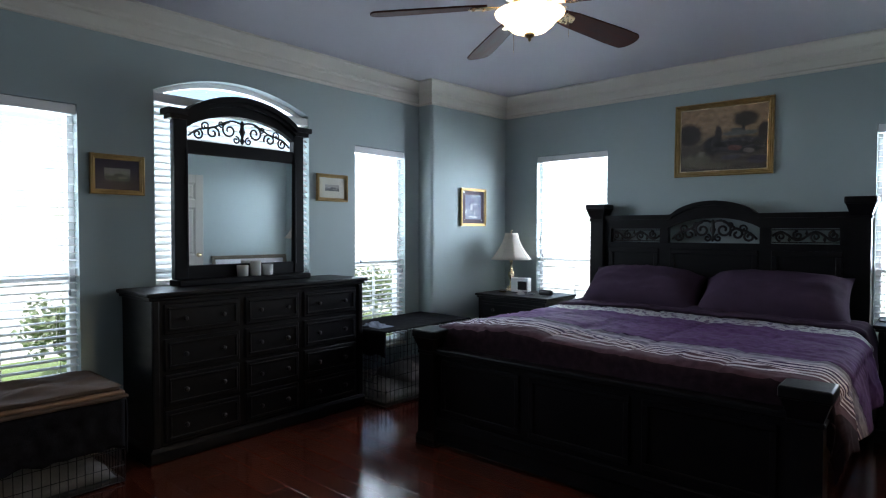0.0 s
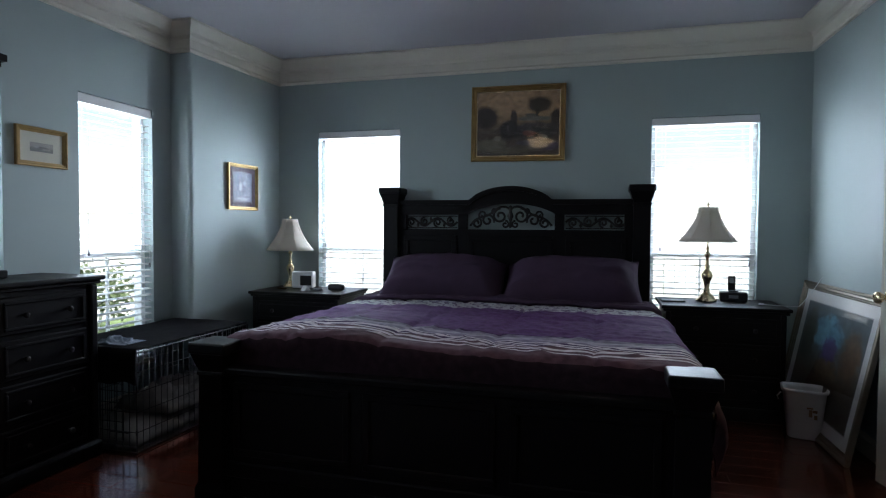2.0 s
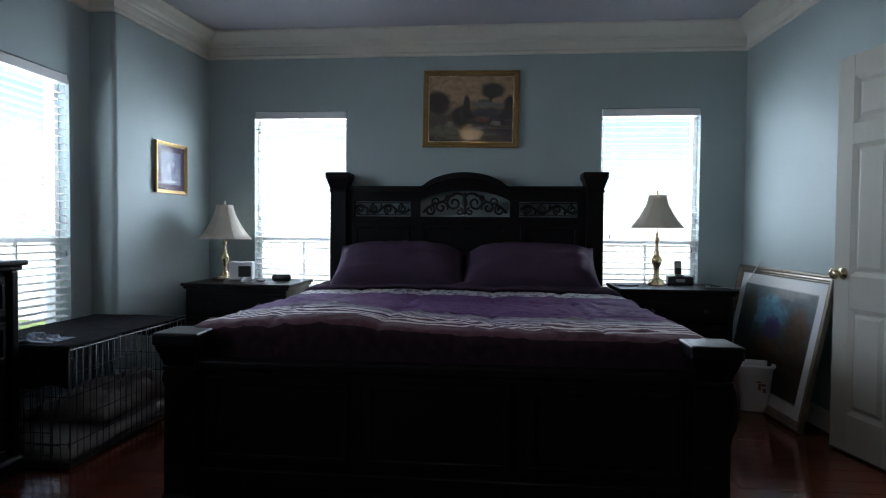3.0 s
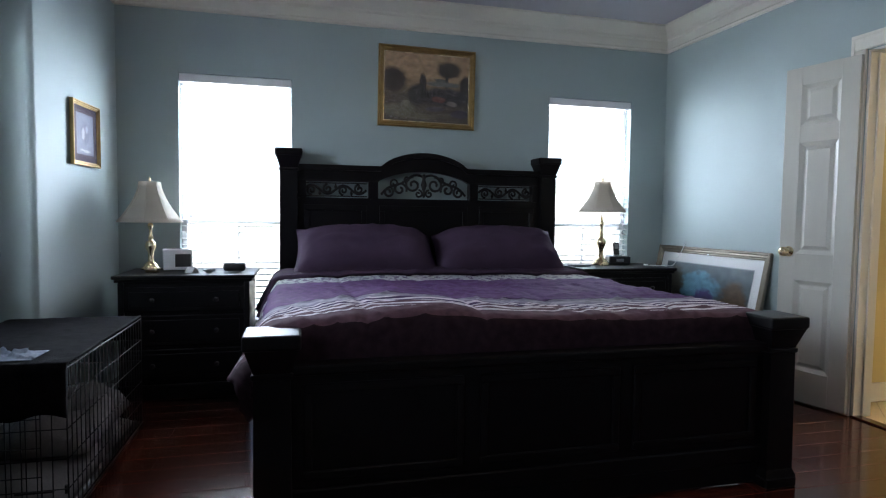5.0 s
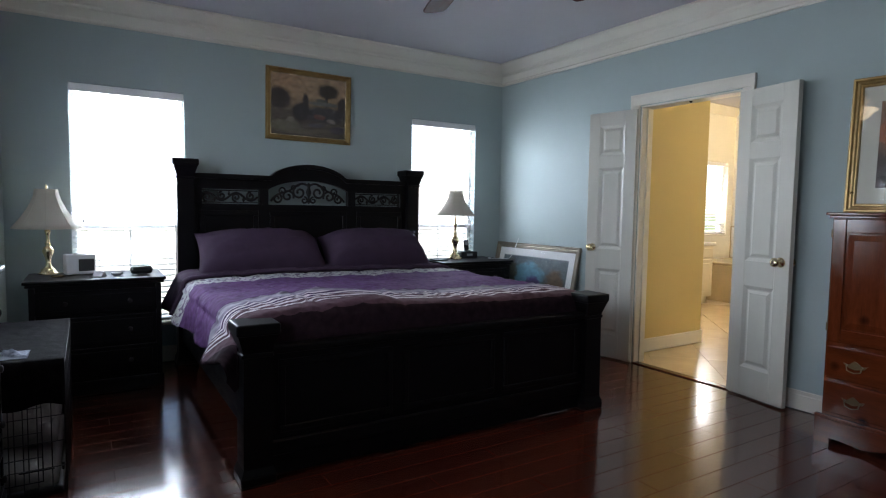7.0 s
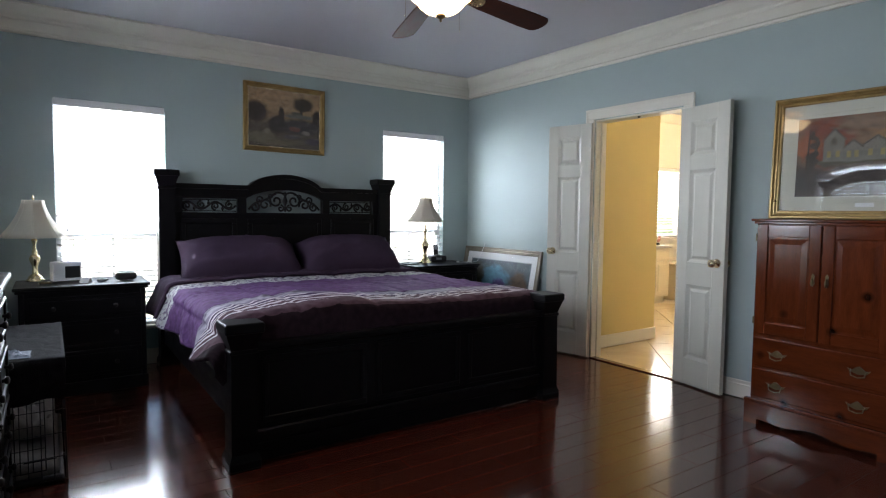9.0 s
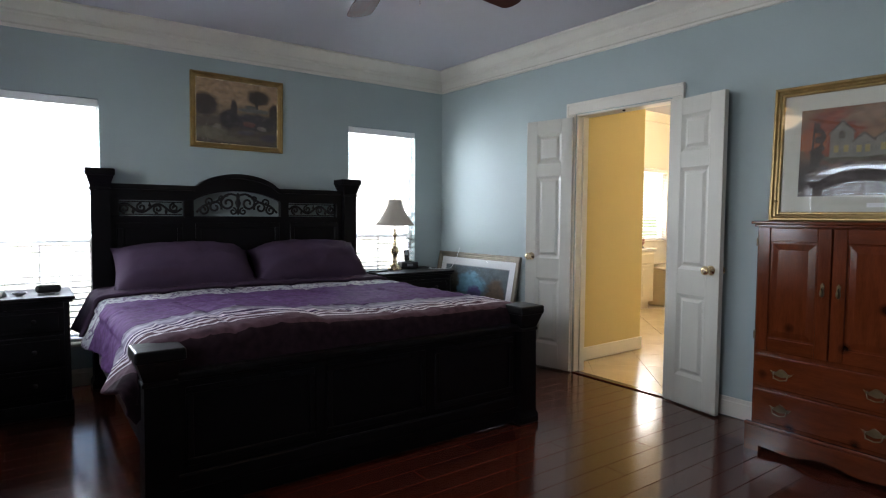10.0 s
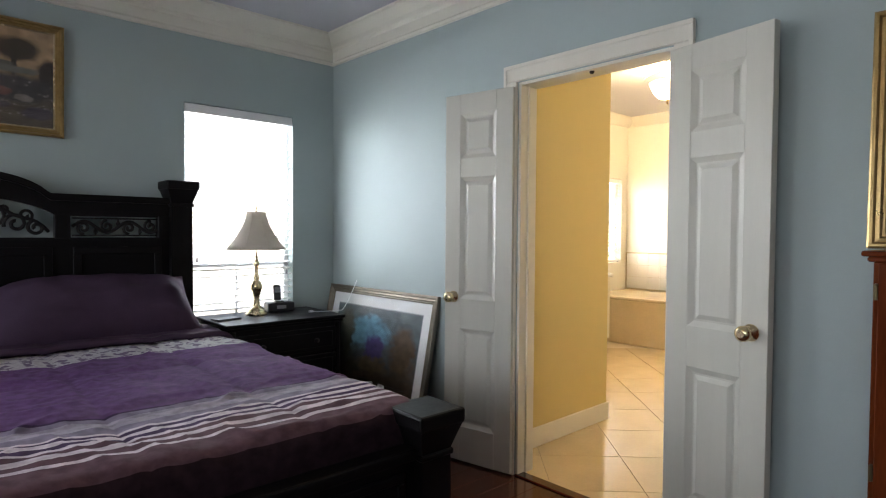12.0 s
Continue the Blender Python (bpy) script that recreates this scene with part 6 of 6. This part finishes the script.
rings = [rr_ring(bm, a, b, z) for a, b, z in ((0.095, 0.075, 0.002), (0.105, 0.085, 0.01), (0.14, 0.112, 0.32), (0.152, 0.122, 0.325), (0.155, 0.125, 0.345), (0.145, 0.116, 0.345), (0.137, 0.109, 0.32), (0.095, 0.075, 0.02))]
for p, q in zip(rings, rings[1:]):
    for i in range(n):
        bm.faces.new((p[i], p[(i + 1) % n], q[(i + 1) % n], q[i])).smooth = True
bm.faces.new(rings[0][::-1])
bm.faces.new(rings[-1])
part("bucket", bm, M_PLASTIC, bin_)
M_PRINT = mat("brown_print", (0.25, 0.15, 0.09), 0.6)
for x, z, w, h in ((0.035, 0.19, 0.022, 0.05), (0.062, 0.205, 0.03, 0.018), (0.068, 0.165, 0.02, 0.03), (0.03, 0.225, 0.04, 0.012)):
    part("printed_mark", box(B(), x - w / 2, x + w / 2, -0.0015, 0.0015, -h / 2, h / 2, rot=pose(0, -0.0985 - 0.087 * (z - 0.165), z, 5, 0, 0)), M_PRINT, bin_)
bm = tube(B(), [(-0.15, -0.02, 0.30), (-0.175, -0.03, 0.27), (-0.165, -0.04, 0.25)], 0.006, 6)
part("bag_tail", bm, M_PLASTIC, bin_, "white liner bag knot")

# ---- outside ----


def fence(label, o, along, count, h, yaw):
    root = thing("backdrop_fence", label, "fence", "garden fences", at=(*o, -0.35))
    root.rotation_euler = (0, 0, yaw)
    me = mesh("board", prism(B(), [(-0.068, 0.0), (0.068, 0.0), (0.068, h), (0.05, h + 0.03), (-0.05, h + 0.03), (-0.068, h)], "y", -0.01, 0.01), M_FENCE)
    for i in range(count):
        b = new("board", me)
        b.parent = root
        b.location = ((i - count / 2) * 0.142, 0, 0)
    for z in (0.3, h - 0.3):
        part("rail", box(B(), -count * 0.071, count * 0.071, 0.012, 0.05, z - 0.04, z + 0.04), M_FENCE, root)


# added backdrop fences that bounce sun, so the lower panes turn white
fence("added bright white board fence, backdrop for the north windows", (-1.0, 9.2), 0, 150, 1.75, 0)
fence("added bright white board fence, backdrop for the west windows", (-8.6, 2.5), 0, 150, 1.75, radians(90))


def shrub(x, y, rx, h, seed):
    """A garden shrub: forked stems and a crown of many small leaves."""
    rnd = random.Random(seed)
    root = thing("shrub", "leafy green garden shrub in sunlight", "shrub", "garden shrubs", at=(x, y, -0.35))
    bm = B()
    for k in range(6):
        a = k * 1.05 + rnd.random()
        tube(bm, [(0, 0, 0), (0.2 * rx * math.cos(a), 0.2 * rx * math.sin(a), h * 0.4), (0.55 * rx * math.cos(a), 0.55 * rx * math.sin(a), h * 0.8)], 0.015, 5)
    part("stem", bm, M_FENCE, root)
    verts, faces = [], []
    for i in range(1500):
        a, b, c = rnd.uniform(0, 6.283), rnd.uniform(-0.9, 1), rnd.random() ** 0.4
        q = math.sqrt(1 - b * b)
        lump_ = 0.8 + 0.3 * math.sin(a * 3 + seed) * math.cos(b * 4)
        p = Vector((rx * c * q * math.cos(a) * lump_, rx * c * q * math.sin(a) * lump_, h * 0.55 + h * 0.45 * c * b * lump_))
        m = Euler((rnd.uniform(-1, 1), rnd.uniform(-1, 1), rnd.uniform(0, 6))).to_matrix()
        s = rnd.uniform(0.03, 0.06)
        k = len(verts)
        for d in ((-s * 0.5, 0, 0), (0, -s, 0.01), (s * 0.5, 0, 0), (0, s, 0.01)):
            verts.append(p + m @ Vector(d))
        faces.append((k, k + 1, k + 2, k + 3))
    me = bpy.data.meshes.new("crown")
    me.from_pydata(verts, [], faces)
    me.materials.append(M_LEAF)
    cr = new("crown", me)
    cr.parent = root
    cr["kind"] = "stuff"


for i, (x, y, r, h) in enumerate(((-7.3, 5.4, 0.6, 0.95), (-7.5, 7.2, 0.7, 1.1), (-7.2, 0.9, 0.55, 0.9), (-7.4, 2.3, 0.6, 1.0), (-7.6, -0.8, 0.6, 1.05))):
    shrub(x, y, r, h, i + 2)

# ---- floors and ground ----
OUTLINE = [(XW - TH, YS - TH), (XES + 0.06, YS - TH), (XEN + 0.06, YN + TH), (XW - TH, YN + TH)]
floor = solid("floor", prism(B(), OUTLINE, "z", -0.10, -0.002), M_JOINT, "glossy cherry laminate plank floor", "floor", kind="structure")
PW, PL = 0.125, 1.21
variants = {}
random.seed(5)


def plank_mesh(length):
    key = round(length, 2)
    if key not in variants:
        variants[key] = mesh("plank", box(B(), 0.0004, length - 0.0004, 0.0004, PW - 0.0004, -0.012, 0.0, 0.0012), M_PLANK)
    return variants[key]


row, y = 0, YS
while y < YN:
    x = XW - (0.0, 0.81, 0.40)[row % 3]
    end = XE + 0.045 + math.tan(radians(SKEW)) * (2.9 - y)
    while x < end:
        a, b = max(x, XW - 0.0), min(x + PL, end)
        if b - a > 0.03:
            o = new("plank", plank_mesh(b - a))
            o.parent = floor
            o.location = (a, y, 0)
        x += PL
    y += PW
    row += 1
hall_floor = east(solid("floor_hall", box(B(), XE + 0.06, BX1, 2.1, BY1, -0.10, -0.004), M_GROUT, "beige diagonal ceramic tile floor", "floor", kind="structure"))
TL = 0.45
tm = mesh("tile", box(B(), -TL / 2 + 0.002, TL / 2 - 0.002, -TL / 2 + 0.002, TL / 2 - 0.002, -0.010, 0.0, 0.0015), M_TILE)
for i in range(-2, 14):
    for j in range(-8, 8):
        u, v = i * TL * 0.7071 + j * TL * 0.7071, -i * TL * 0.7071 + j * TL * 0.7071
        px, py = 1.27 + u, 3.1 + v
        if XE + 0.38 < px < BX1 - 0.30 and 2.42 < py < BY1 - 0.3:
            o = new("tile", tm)
            o.parent = hall_floor
            o.matrix_basis = pose(px, py, 0, 0, 0, 45)
# cut tiles along the door
for i in range(-2, 14):
    for j in range(-8, 8):
        px, py = 1.27 + (i + j) * TL * 0.7071, 3.1 + (j - i) * TL * 0.7071
        if XE + 0.06 - 0.3 < px <= XE + 0.38 and 2.3 < py < 4.0:
            h = TL * 0.7071 - 0.003
            lim = XE + 0.062
            pts = []
            dia = [(px - h, py), (px, py - h), (px + h, py), (px, py + h)]
            for k in range(4):
                p, q = dia[k], dia[(k + 1) % 4]
                if p[0] >= lim:
                    pts.append(p)
                if (p[0] - lim) * (q[0] - lim) < 0:
                    f = (lim - p[0]) / (q[0] - p[0])
                    pts.append((lim, p[1] + f * (q[1] - p[1])))
            if len(pts) > 2:
                o = part("tile", prism(B(), pts, "z", -0.010, 0.0), M_TILE, hall_floor)
ground = solid("ground", box(B(), -400, 400, -400, 400, -0.45, -0.35), M_GRASS, "sunlit lawn round the house", "lawn", kind="structure")
wt = mesh("wall_tile", box(B(), -0.008, 0.0, 0.001, 0.149, 0.001, 0.149, 0.002), M_TILEW)
for i in range(16):
    for j in range(3):
        o = new("tile", wt)
        o.parent = bs
        o.location = (BX1 - 0.0085, 2.93 + 0.15 * i, 0.556 + 0.15 * j)
